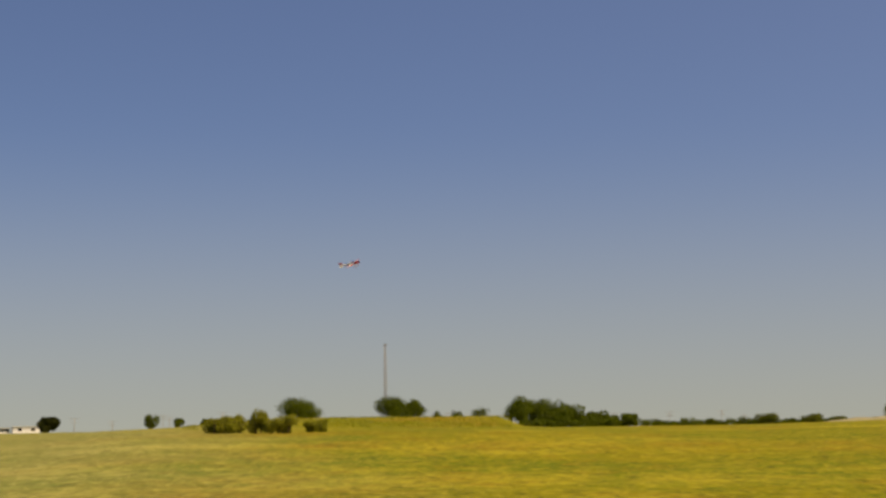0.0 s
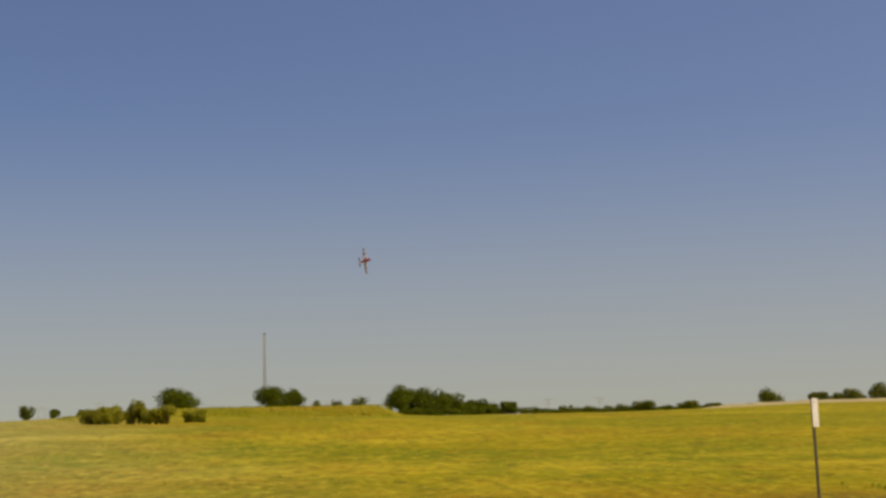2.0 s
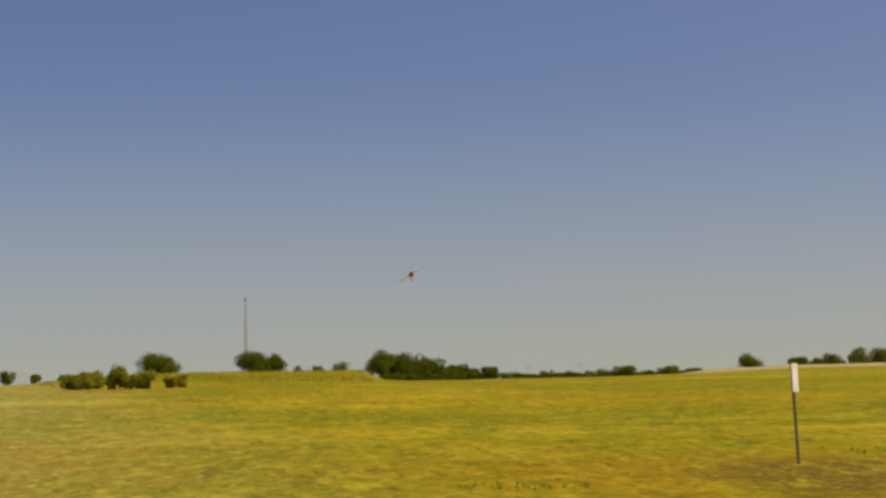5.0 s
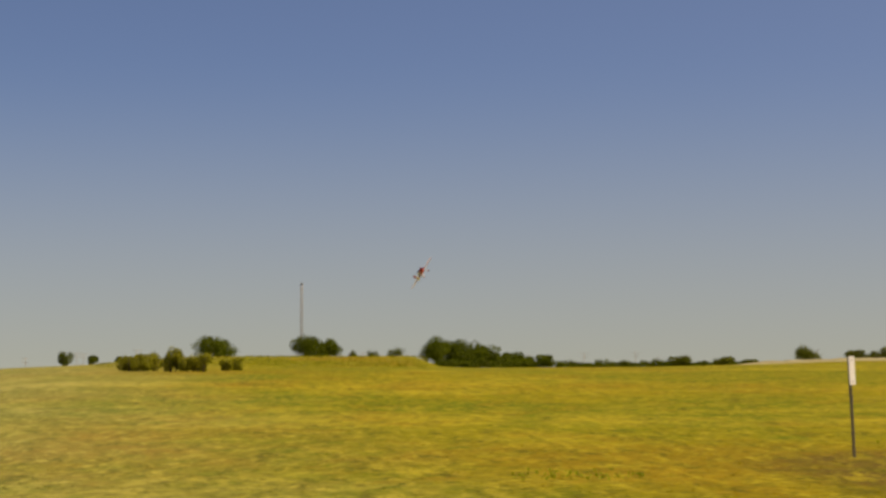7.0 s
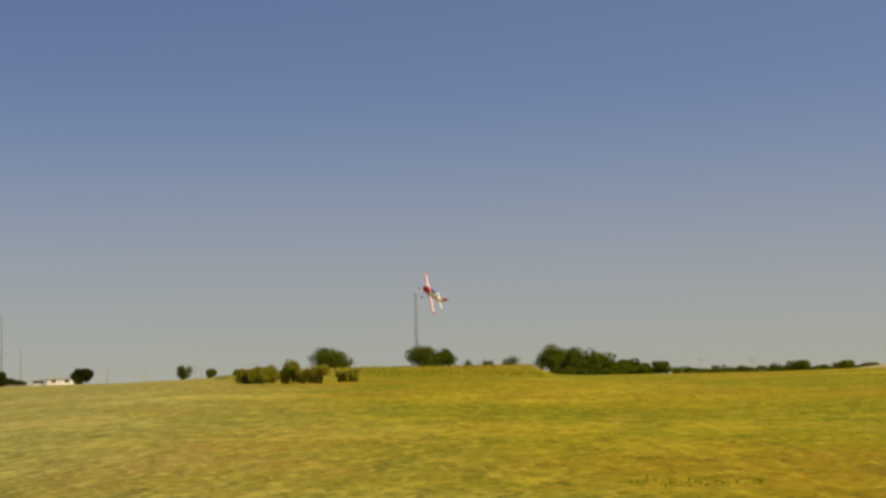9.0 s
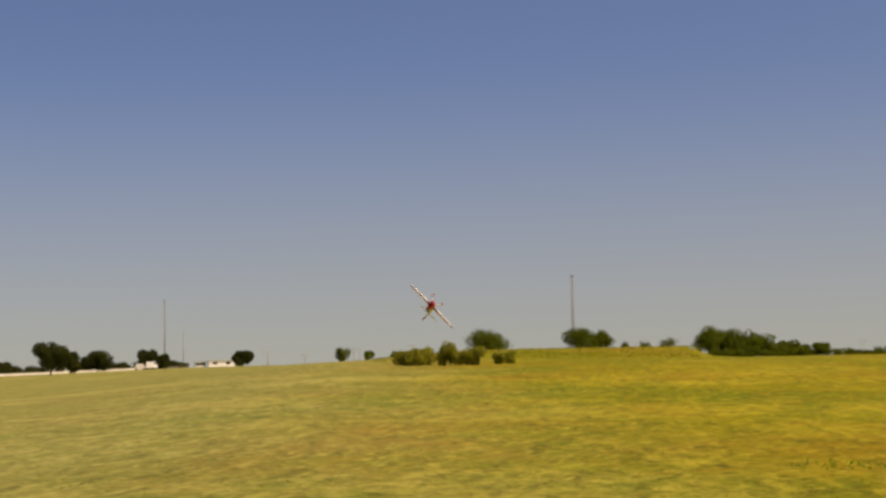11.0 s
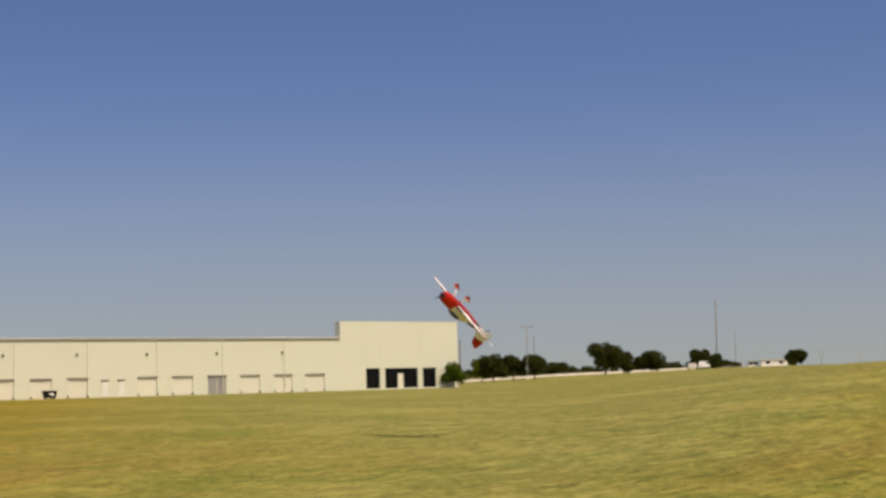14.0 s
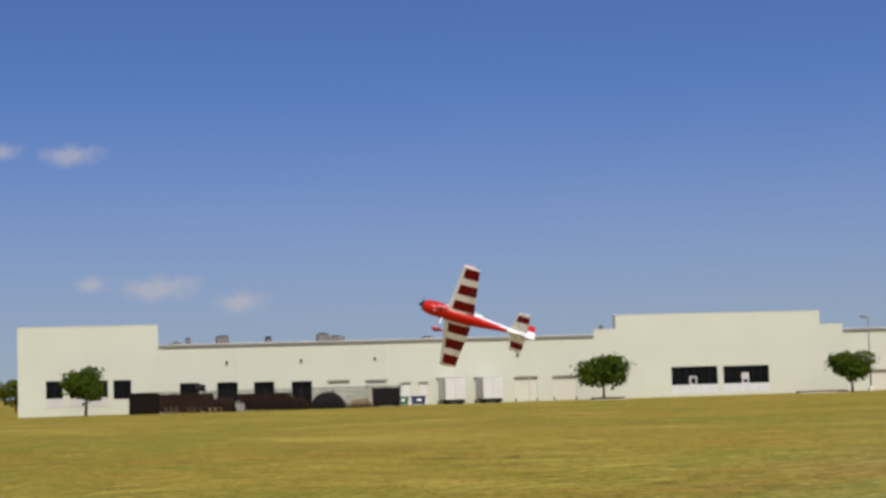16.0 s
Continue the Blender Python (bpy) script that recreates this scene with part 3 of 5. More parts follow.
# on and behind the mound
make_tree("oak_tree", OAK, polar(4.74, 255), 4.35, 7.0, 11, LEAF_DARK, 0.16, 20, 3800, 0.16, squat=0.8, shoots=0.15, reach=1.35)
make_tree("oak_tree", "dark green rounded oak behind the mound", polar(1.72, 250), 4.35, 4.9, 12, LEAF_DARK, 0.05, 13, 3000, 0.16, squat=0.8)
make_tree("oak_tree", "dark green lower oak behind the mound", polar(1.02, 252), 3.75, 3.9, 13, LEAF_DARK, 0.04, 11, 2200, 0.16, squat=0.8)
for i, (az, r, h, w) in enumerate([(0.30, 240, 2.15, 1.8), (-0.42, 240, 1.95, 1.9), (-1.15, 240, 2.4, 3.0), (9.46, 190, 1.75, 1.9), (8.62, 190, 1.2, 1.3), (7.75, 190, 0.9, 1.6)]):
    make_shrub("shrub", "dark green shrub on the skyline of the mound", polar(az, r), h, w, 40 + i, LEAF_DARK, 900, 0.11, "skyline shrubs")
# grove at the foot of the mound
for i, (az, r, h, w, t) in enumerate([(-2.45, 226, 4.15, 4.6, 0.06), (-3.0, 232, 4.05, 4.8, 0.03), (-3.55, 228, 3.75, 4.8, 0.03), (-4.12, 230, 3.2, 4.2, 0.03),
                                      (-4.95, 246, 2.5, 3.4, 0.03), (-5.4, 250, 1.75, 2.6, 0.03), (-5.98, 250, 2.0, 2.7, 0.03)]):
    make_tree("grove_tree", "dense dark green tree in a grove at the mound's foot", polar(az, r), h * 0.96, w, 60 + i, LEAF_DARK, t, 14, 2800, 0.15, group="grove trees", squat=0.85)
for i, (az, h) in enumerate([(-2.75, 1.5), (-3.25, 1.9), (-3.8, 1.8), (-4.35, 1.9), (-4.62, 2.0), (-5.2, 1.3)]):
    make_shrub("grove_shrub", "dark green undergrowth filling the foot of the grove", polar(az, 236), h, 3.0, 360 + i, LEAF_DARK, 900, 0.15, "grove undergrowth")
for i in range(9):
    make_shrub("grove_shrub", "dark green undergrowth filling the foot of the grove", polar(-2.55 - i * 0.34, 218 + (i % 3)), 0.9 + 0.25 * ((i * 5) % 3), 2.6, 460 + i, LEAF_DARK, 700, 0.13, "grove undergrowth")
# olive shrubs before the mound
for i, (az, r, h, w) in enumerate([(7.45, 112, 1.08, 1.5), (7.08, 112, 1.05, 1.5), (6.72, 113, 1.15, 1.45), (6.06, 110, 1.52, 1.35), (5.52, 109, 1.10, 1.45),
                                   (5.16, 109, 1.15, 1.3), (4.33, 112, 0.72, 0.85), (4.0, 113, 0.74, 0.7)]):
    make_shrub("olive_shrub", "olive-green bushy shrub standing before the mound", polar(az, r * 0.905), h * 1.02, w * 1.1, 80 + i, LEAF_SAGE, 2600, 0.06, "olive shrubs")
# far tree line on the swell
for i, (az, r, h, w) in enumerate([(-6.95, 330, 1.2, 2.6), (-10.45, 300, 2.2, 5.0), (-11.75, 290, 1.7, 4.5), (-12.7, 285, 1.2, 3.5), (-14.45, 262, 3.0, 5.0), (-15.9, 262, 2.1, 3.4),
                                   (-16.5, 262, 1.9, 3.4), (-17.05, 262, 2.4, 3.6), (-17.9, 262, 3.1, 4.4), (-18.6, 264, 3.3, 4.6), (-19.4, 264, 3.4, 4.6)]):
    make_shrub("far_shrub", "green shrub on the pale dirt bank", polar(az, r), h, w, 100 + i, LEAF_MID, 1300, 0.17, "far shrubs")
for i in range(26):
    az = -7.0 - i * 0.4
    rng_h = 0.55 + 0.35 * ((i * 7) % 5) / 4
    make_shrub("hedge_shrub", "low dark green hedgerow shrub along the far field edge", polar(az, 300 + (i % 3) * 4), rng_h, 2.6, 140 + i, LEAF_MID, 320, 0.17, "far hedgerow")


# ---- beyond the warehouse's end ----
for i, (az, r, h, w, t, mat) in enumerate([
        (22.82, 300, 4.9, 4.2, 0.14, LEAF_MID), (22.45, 296, 5.5, 5.0, 0.16, LEAF_LOT), (21.8, 298, 5.0, 5.4, 0.16, LEAF_LOT), (21.1, 296, 4.6, 4.8, 0.14, LEAF_LOT),
        (18.80, 300, 6.3, 6.2, 0.14, LEAF_LOT), (18.2, 330, 4.6, 4.2, 0.06, LEAF_LOT), (17.35, 335, 4.5, 6.6, 0.04, LEAF_LOT),
        (15.75, 400, 5.0, 4.6, 0.04, LEAF_LOT), (15.25, 400, 3.7, 3.6, 0.04, LEAF_LOT), (12.70, 330, 3.5, 3.9, 0.04, LEAF_LOT), (20.35, 420, 3.6, 5, 0.05, LEAF_LOT)]):
    make_tree("lot_tree", "dark green tree beside the parking lot's white wall", polar(az, r), h * 0.9, w * 0.95, 200 + i, mat, t, 16, 4600, 0.22, group="lot trees", squat=0.8)
for i in range(22):
    az = 23.6 - i * 0.42
    make_shrub("treeline_shrub", "dark distant tree line beyond the white wall", polar(az, 430 + (i % 4) * 6), 2.1 + 1.0 * ((i * 5) % 7) / 6, 5.4, 240 + i, LEAF_LOT, 400, 0.3, "distant tree line")
for i, (az, h) in enumerate([(66.9, 4.2), (67.8, 5.0), (68.8, 5.4), (69.9, 5.0)]):
    make_tree("distant_tree", "dark green distant tree past the warehouse's end", polar(az, 230 + i * 5), h, 5, 260 + i, LEAF_DARK, 0.1, 9, 1300, 0.24, group="distant trees")

# a low hedge of scrub along the far field edge
for i in range(20):
    hx, hy, hz = polar(-5.4 - i * 0.36, 300 + (i % 3) * 4)
    make_shrub("hedge_shrub", "low dark green scrub along the far field edge", (hx, hy, hz), max(0.8, 3.05 + 0.45 * ((i * 7) % 5) / 4 - hz), 3.6, 320 + i, LEAF_DARK, 300, 0.2, "field-edge hedge")

# young trees along the warehouse front
YOUNG = "young green ornamental tree before the warehouse wall"
for i, (s, out, h, w, t) in enumerate([(0.86, 6.5, 4.4, 3.9, 0.32), (47.9, 6.5, 4.2, 4.8, 0.30), (72.7, 6.5, 3.95, 4.5, 0.30), (142.0, 1.2, 3.1, 2.5, 0.25)]):
    m = on_wall(s, out)
    make_tree("young_tree", YOUNG, (m.translation.x, m.translation.y, 0.0), h, w, 280 + i, LEAF_YOUNG, t, 15, 3000, 0.20, group="trees before the warehouse", squat=0.8, shoots=0.25, reach=1.55)
# low dark boxes stand in for the young trees' shadows on the ground
for i, (s0, s1) in enumerate([(67.3, 72.2), (46.9, 50.0)]):
    shade_strip = empty("tree_shade_strip", on_wall(0, 0), "dark strip standing in for a young tree's shadow, edged by a kerb before the warehouse", "planting bed")
    part("mulch", box(s0, s1, -6.6, -5.6, -0.05, 0.22, 0.05), BARK, shade_strip)
    part("kerb", box(s0 - 0.12, s1 + 0.12, -6.75, -6.605, -0.05, 0.06, 0.03), CONCRETE, shade_strip)


# ---- masts, poles, posts ----
def make_mast(name, label, place, height, width, arms=True, mat=MAST):
    """A slim square lattice mast with bracing and guy wires."""
    mast = empty(name, pose(*place), label, "mast")
    w = width / 2
    for sx in (-1, 1):
        for sy in (-1, 1):
            part("leg", tube([(sx * w, sy * w, -1), (sx * w * 0.8, sy * w * 0.8, height)], [width * 0.2] * 2, 6), mat, mast)
    bm = bmesh.new()
    n = max(6, int(height / (width * 2.2)))
    for k in range(n):
        z0, z1 = height * k / n, height * (k + 1) / n
        for (ax, ay), (bx, by) in (((-1, -1), (1, -1)), ((1, -1), (1, 1)), ((1, 1), (-1, 1)), ((-1, 1), (-1, -1))):
            add_tube(bm, [(ax * w * 0.9, ay * w * 0.9, z0), (bx * w * 0.9, by * w * 0.9, z1)], [width * 0.06] * 2, 4)
    part("bracing", bm, mat, mast)
    part("top_platform", box(-w * 1.5, w * 1.5, -w * 1.5, w * 1.5, height - 0.3, height), mat, mast)
    return mast


make_mast("radio_mast", "tall grey lattice radio mast far behind the mound", polar(1.93, 900), 43.9, 1.0)
make_mast("radio_mast", "grey lattice radio mast beyond the tree line", polar(15.2, 850), 33.0, 0.45)
make_mast("radio_mast", "thin grey lattice mast in the distance", polar(14.61, 1100), 22.5, 0.3)
make_mast("radio_mast", "grey lattice mast just past the warehouse corner", polar(23.52, 700), 14.8, 0.5, mat=MAST)
make_mast("radio_mast", "thin grey distant lattice mast", polar(21.1, 900), 19.0, 0.35)


def make_power_pole(az, r, h):
    pole = empty("power_pole", pose(*polar(az, r), 0, 0, az + 90), "distant wooden power pole with crossarms", "power pole", "distant power poles")
    part("pole", tube([(0, 0, -1), (0, 0, h)], [0.17, 0.12], 8), POLE_GREY, pole)
    for z, w in ((h - 0.6, 2.4), (h - 2.4, 1.9)):
        part("crossarm", box(-0.09, 0.09, -w * 0.8, w * 0.8, z - 0.08, z + 0.08), POLE_GREY, pole)
        for y in (-w + 0.2, w - 0.2):
            part("insulator", tube([(0, y, z + 0.15), (0, y, z + 0.6)], [0.1, 0.08], 6), GREY_STEEL, pole)


for az, r, h in [(10.7, 900, 6.0), (-7.29, 900, 8.2), (-8.95, 900, 8.4), (-9.68, 1000, 6.4), (7.2, 900, 10.0), (9.1, 900, 8.8), (9.55, 900, 9.0), (-0.1, 900, 8.6), (-5.5, 1000, 8.5), (11.9, 800, 7.0), (8.9, 1000, 9.0)]:
    make_power_pole(az, r, h)


def make_light_pole(m, h, two=True):
    pole = empty("lot_light_pole", m, "dark grey parking-lot light pole with flood heads on a crossbar", "light pole", "parking lot lights")
    part("base", tube([(0, 0, -0.3), (0, 0, 0.5)], [0.22, 0.22], 12), CONCRETE, pole)
    part("pole", tube([(0, 0, 0.5), (0, 0, h)], [0.09, 0.06], 10), MAST, pole)
    part("crossbar", box(-0.8 if two else -0.5, 0.8 if two else 0.05, -0.05, 0.05, h - 0.06, h + 0.04), MAST, pole)
    for x in ((-0.8, 0.8) if two else (-0.5,)):
        part("lamp_head", box(x - 0.24, x + 0.24, -0.3, 0.2, h - 0.02, h + 0.16, 0.04), MAST, pole, "flat grey lamp head")


make_light_pole(pose(*polar(21.33, 290), 0, 0, 21), 8.7)
mm = on_wall(74.6, 6.5)
make_light_pole(mm, 7.1, False)

# marker post near the observer
POST = polar(-15.83, 30.5)
post = empty("marker_post", pose(POST[0], POST[1], POST[2], 0, -2.4, 10), "grey steel marker post with a white reflector plate in the grass", "marker post")
part("post", box(-0.022, 0.022, -0.02, 0.02, -0.3, 1.68, 0.006), POST_STEEL, post)
for k in range(22):
    part("punched_hole", tube([(0.0, -0.0225, 0.1 + k * 0.07), (0.0, -0.0205, 0.1 + k * 0.07)], [0.006, 0.006], 8), BLACK, post)
plate = part("reflector_plate", box(-0.022, 0.085, -0.032, -0.023, 1.22, 1.70, 0.004), WHITE, post, "white plate with worn lower edge")
for z in (1.28, 1.64):
    part("bolt", tube([(0.03, -0.045, z), (0.03, -0.032, z)], [0.012, 0.012], 8), GREY_STEEL, plate)

# low white wall and distant low buildings
wall = empty("boundary_wall", pose(0, 0, 0), "low white concrete wall along the parking lot", "wall")
prev = None
for k in range(17):
    p = polar(23.9 - k * 0.5, 326 + k * 4.5)
    if prev:
        a = math.atan2(p[1] - prev[1], p[0] - prev[0])
        ln = math.hypot(p[0] - prev[0], p[1] - prev[1])
        part("wall_section", box(0.01, ln - 0.01, -0.12, 0.12, -1.0, 0.48, 0.02), CONCRETE, wall, m=pose(prev[0], prev[1], prev[2], 0, 0, math.degrees(a)))
    prev = p


def make_shed(az, r, w, h, d, mat, label):
    p = polar(az, r)
    shed = empty("low_building", pose(p[0], p[1], p[2], 0, 0, az + 4), label, "building", "distant low buildings")
    part("wall", box(-w / 2, w / 2, 0, d, -1, h), mat, shed)
    bm = bmesh.new()
    add_box(bm, -w / 2 - 0.3, w / 2 + 0.3, -0.3, d + 0.3, h + 0.002, h + 0.12)
    for v in bm.verts:
        if v.co.z > h + 0.05:
            v.co.z += 0.5 * (1 - abs(v.co.y - d / 2) / (d / 2 + 0.3))
    part("roof", bm, ROOFING, shed)
    for k in range(max(2, int(w / 2.4))):
        x = -w / 2 + (k + 0.5) * w / max(2, int(w / 2.4))
        part("window", box(x - 0.5, x + 0.5, -0.04, -0.003, h * 0.4, h * 0.8), GLASS_DARK, shed)
    return shed


make_shed(13.38, 440, 6.4, 1.55, 5, WHITE, "long low white building on the skyline")
make_shed(14.05, 445, 2.4, 1.35, 4, WHITE, "small white shed on the skyline")
make_shed(14.75, 450, 5.2, 1.15, 5, TRIM, "low brown-grey building on the skyline")


def make_van(m, label, mat, ln=4.6, h=1.7):
    van = empty("parked_van", m, label, "vehicle", "parked vehicles")
    bm = box(-ln / 2, ln / 2, -0.9, 0.9, 0.35, h * 0.62, 0.12)
    part("body", bm, mat, van)
    bm = box(-ln * 0.42, ln * 0.28, -0.8, 0.8, h * 0.60, h, 0.18)
    part("cabin", bm, mat, van)
    part("side_window", box(-ln * 0.36, ln * 0.24, -0.83, -0.79, h * 0.66, h * 0.92, 0.01), GLASS_DARK, van)
    for x in (-ln * 0.32, ln * 0.32):
        for y in (-0.86, 0.86):
            wheel = part("wheel", tube([(x, y - 0.1, 0.34), (x, y + 0.1, 0.34)], [0.34, 0.34], 16), BLACK, van)
            part("hub", tube([(x, y - 0.12, 0.34), (x, y + 0.12, 0.34)], [0.18, 0.18], 12), GREY_STEEL, wheel)
    return van


p = polar(15.62, 385)
make_van(pose(p[0], p[1], p[2] - 0.1, 0, 0, 95), "white van parked by the distant trees", WHITE)
p = polar(15.98, 390)
make_van(pose(p[0], p[1], p[2] - 0.1, 0, 0, 100), "pale car parked by the distant trees", CONCRETE, 4.2, 1.4)

# pale dirt bank on the swell
def make_bank():
    nu, nv = 160, 9
    verts, faces = [], []
    for i in range(nu):
        az = -11.2 - 14.0 * i / (nu - 1)
        for j in range(nv):
            v = j / (nv - 1)
            x, y, z = polar(az, 252 + 12 * v)
            hgt = math.sin(math.pi * v) ** 0.8 * 0.55 * float(smooth(-11.2, -13.5, az)) * (1 + 0.35 * noise.noise((az * 2.1, v * 2, 0)))
            verts.append((x, y, z + hgt - 0.04))
    for i in range(nu - 1):
        for j in range(nv - 1):
            a = i * nv + j
            faces.append((a, a + nv, a + nv + 1, a + 1))
    me = bpy.data.meshes.new("dirt_bank")
    me.from_pydata(verts, [], faces)
    me.materials.append(DIRT)
    me.polygons.foreach_set("use_smooth", [True] * len(me.polygons))
    return tagged(new("dirt_bank", me), "pale bare dirt bank along the far field edge", "dirt bank", kind="structure")


make_bank()


# ---- yard before the warehouse ----
fence = empty("yard_fence", on_wall(0, 0), "black screened chain-link fence round the loading yard", "fence")
FENCE_Y = -7.0
for k in range(9):
    x = 4.6 + k * 3.0
    part("fence_post", tube([(x, FENCE_Y, -0.3), (x, FENCE_Y, 1.95)], [0.04, 0.04], 8), DARK_STEEL, fence)
    if k < 8:
        part("top_rail", tube([(x, FENCE_Y, 1.9), (x + 3.0, FENCE_Y, 1.86)], [0.025, 0.025], 6), DARK_STEEL, fence)
bm = bmesh.new()
for k in range(150):
    x = 7.2 + k * 0.14
    add_tube(bm, [(x, FENCE_Y, 0.0), (x + 0.9, FENCE_Y, 1.85)], [0.019, 0.019], 4, False)
    add_tube(bm, [(x + 0.9, FENCE_Y, 0.0), (x, FENCE_Y, 1.85)], [0.019, 0.019], 4, False)
part("wire_mesh", bm, DARK_STEEL, fence)
part("screen_cloth", box(4.6, 7.2, FENCE_Y + 0.05, FENCE_Y + 0.07, 0.02, 1.86), SCREEN_MAT, fence, "black windscreen cloth on the fence")


def make_container(s, out, w, d, h, mat, label):
    c = empty("roll_off_container", on_wall(s, out, 0, 0), label, "container", "yard containers")
    part("body", box(-w / 2, w / 2, -d / 2, d / 2, 0.12, h, 0.03), mat, c)
    for k in range(int(w / 0.55) + 1):
        x = -w / 2 + 0.1 + k * (w - 0.2) / int(w / 0.55)
        part("rib", box(x - 0.04, x + 0.04, -d / 2 - 0.07, -d / 2 - 0.003, 0.15, h - 0.05), mat, c)
    part("rim", box(-w / 2 - 0.04, w / 2 + 0.04, -d / 2 - 0.09, d / 2 + 0.04, h + 0.003, h + 0.1, 0.02), mat, c)
    for x in (-w / 2 + 0.25, w / 2 - 0.25):
        part("roller", tube([(x, -d / 2 - 0.02, 0.1), (x, d / 2, 0.1)], [0.1, 0.1], 10), BLACK, c)


make_container(9.3, 4.4, 5.6, 1.8, 1.6, RUST_BROWN, "long dark rusted roll-off container behind the fence")
make_container(16.6, 5.2, 4.6, 2.0, 1.45, RUST_BROWN, "low brown roll-off container in the yard")
make_container(27.8, 4.6, 2.3, 1.8, 1.62, DARK_STEEL, "tall black waste container at the yard's end")


def make_heap(name, label, s, out, w, h, mat, seed):
    """A heap: a squashed dome with lumps."""
    bm = bmesh.new()
    bmesh.ops.create_uvsphere(bm, u_segments=28, v_segments=14, radius=1.0)
    for v in bm.verts:
        k = 1 + 0.14 * noise.noise(v.co * 2.3 + Vector((seed, 0, 0))) + 0.05 * noise.noise(v.co * 7 + Vector((0, seed, 0)))
        v.co = (v.co.x * w / 2 * k, v.co.y * w / 3 * k, max(v.co.z, -0.05) * h * k)
    for f in bm.faces:
        f.smooth = True
    return tagged(part(name, bm, mat, m=on_wall(s, out)), label, "heap")


make_heap("tarpaulin_heap", "dark tarpaulin-covered heap in the yard", 22.4, 5.0, 3.2, 1.45, DARK_STEEL, 3)
make_heap("rubble_heap", "dark brown rubble heap in the yard", 12.9, 5.4, 3.2, 1.3, RUST_BROWN, 7)
make_heap("timber_heap", "heap of tan timber scrap in the yard", 25.4, 5.2, 2.2, 0.75, TAN, 5)
make_heap("rubble_heap", "low dark rubble heap by the fence", 19.2, 5.6, 3.0, 1.15, RUST_BROWN, 9)


def make_pallets(s, out, n, seed):
    rng = random.Random(seed)
    stack = empty("pallet_stack", on_wall(s, out, 0, rng.uniform(-8, 8)), "stack of tan timber pallets", "pallets", "pallet stacks")
    for k in range(n):
        z = 0.15 * k
        for x in (-0.5, 0, 0.5):
            part("bearer", box(x - 0.05, x + 0.05, -0.5, 0.5, z, z + 0.095), TAN, stack)
        for j in range(5):
            y = -0.5 + j * 0.22
            part("board", box(-0.6, 0.6, y, y + 0.1, z + 0.097, z + 0.12), TAN, stack)


make_pallets(24.0, 5.2, 4, 1)
make_pallets(10.3, 5.6, 3, 2)
make_pallets(24.9, 6.2, 2, 4)
make_pallets(8.2, 6.4, 4, 5)
make_pallets(12.1, 6.5, 3, 6)
tank = empty("drum", on_wall(11.0, 3.8, 0), "black round tank on a stand in the yard", "tank")
part("tank_body", tube([(-0.45, 0, 2.2), (-0.35, 0, 2.2), (0.35, 0, 2.2), (0.45, 0, 2.2)], [0.2, 0.3, 0.3, 0.2], 16), BLACK, tank)
for x in (-0.3, 0.3):
    part("stand_leg", box(x - 0.05, x + 0.05, -0.25, 0.25, 0, 1.95), DARK_STEEL, tank)
sack = empty("bulk_sack", on_wall(14.3, 5.9, 0), "white woven bulk sack", "sack")
part("sack_body", box(-0.4, 0.4, -0.4, 0.4, 0.0, 0.75, 0.15), WHITE, sack)
part("sack_loop", tube([(-0.3, 0, 0.7), (-0.25, 0, 0.95), (0.25, 0, 0.95), (0.3, 0, 0.7)], [0.03] * 4, 6), WHITE, sack)


def make_bin(s, out, mat, name, label, lid):
    b = empty(name, on_wall(s, out), label, "bin", "waste bins")
    bm = box(-0.62, 0.62, -0.45, 0.45, 0.12, 0.78, 0.03)
    for v in bm.verts:
        if v.co.z < 0.4:
            v.co.x *= 0.86
            v.co.y *= 0.8
    part("bin_body", bm, mat, b)
    part("lid", box(-0.66, 0.66, -0.5, 0.48, 0.783, 0.86, 0.03), lid, b)
    part("label_plate", box(-0.22, 0.22, -0.47, -0.455, 0.4, 0.6), WHITE, b)
    for x in (-0.5, 0.5):
        part("caster", tube([(x, -0.04, 0.07), (x, 0.04, 0.07)], [0.07, 0.07], 10), BLACK, b)


make_bin(29.45, 3.2, GREEN_BIN, "waste_bin", "green waste bin beside the docks", GREEN_BIN)
make_bin(31.15, 2.6, BLUE_BIN, "waste_bin", "blue waste bin with a white plate beside the docks", BLUE_BIN)
make_bin(86.9, 1.6, BLACK, "waste_bin", "black waste bin before a dock door", BLACK)


def make_trailer(s0, s1, z1):
    t = empty("box_trailer", on_wall((s0 + s1) / 2 - 0.1, 1.6), "white box trailer backed to a dock", "trailer", "docked trailers")
    w = (s1 - s0) / 2 * 0.78
    part("box_body", box(-w, w, -1.5, 1.3, 0.42, z1 - 0.06, 0.03), TRAILER_WHITE, t)
    for x in (-0.02,):
        part("door_seam", box(x, x + 0.03, -1.512, -1.503, 0.5, z1 - 0.12), GREY_STEEL, t)
    part("chassis", box(-w * 0.9, w * 0.9, -1.45, 1.2, 0.28, 0.417), BLACK, t)
    part("bumper", box(-w, w, -1.52, -1.46, 0.12, 0.26), BLACK, t)
    for x in (-w * 0.75, w * 0.75):
        for y in (-0.9, 0.1):
            part("wheel", tube([(x - 0.12, y, 0.26), (x + 0.12, y, 0.26)], [0.26, 0.26], 14), BLACK, t)


make_trailer(33.5, 35.9, 2.5)
make_trailer(37.1, 39.5, 2.45)


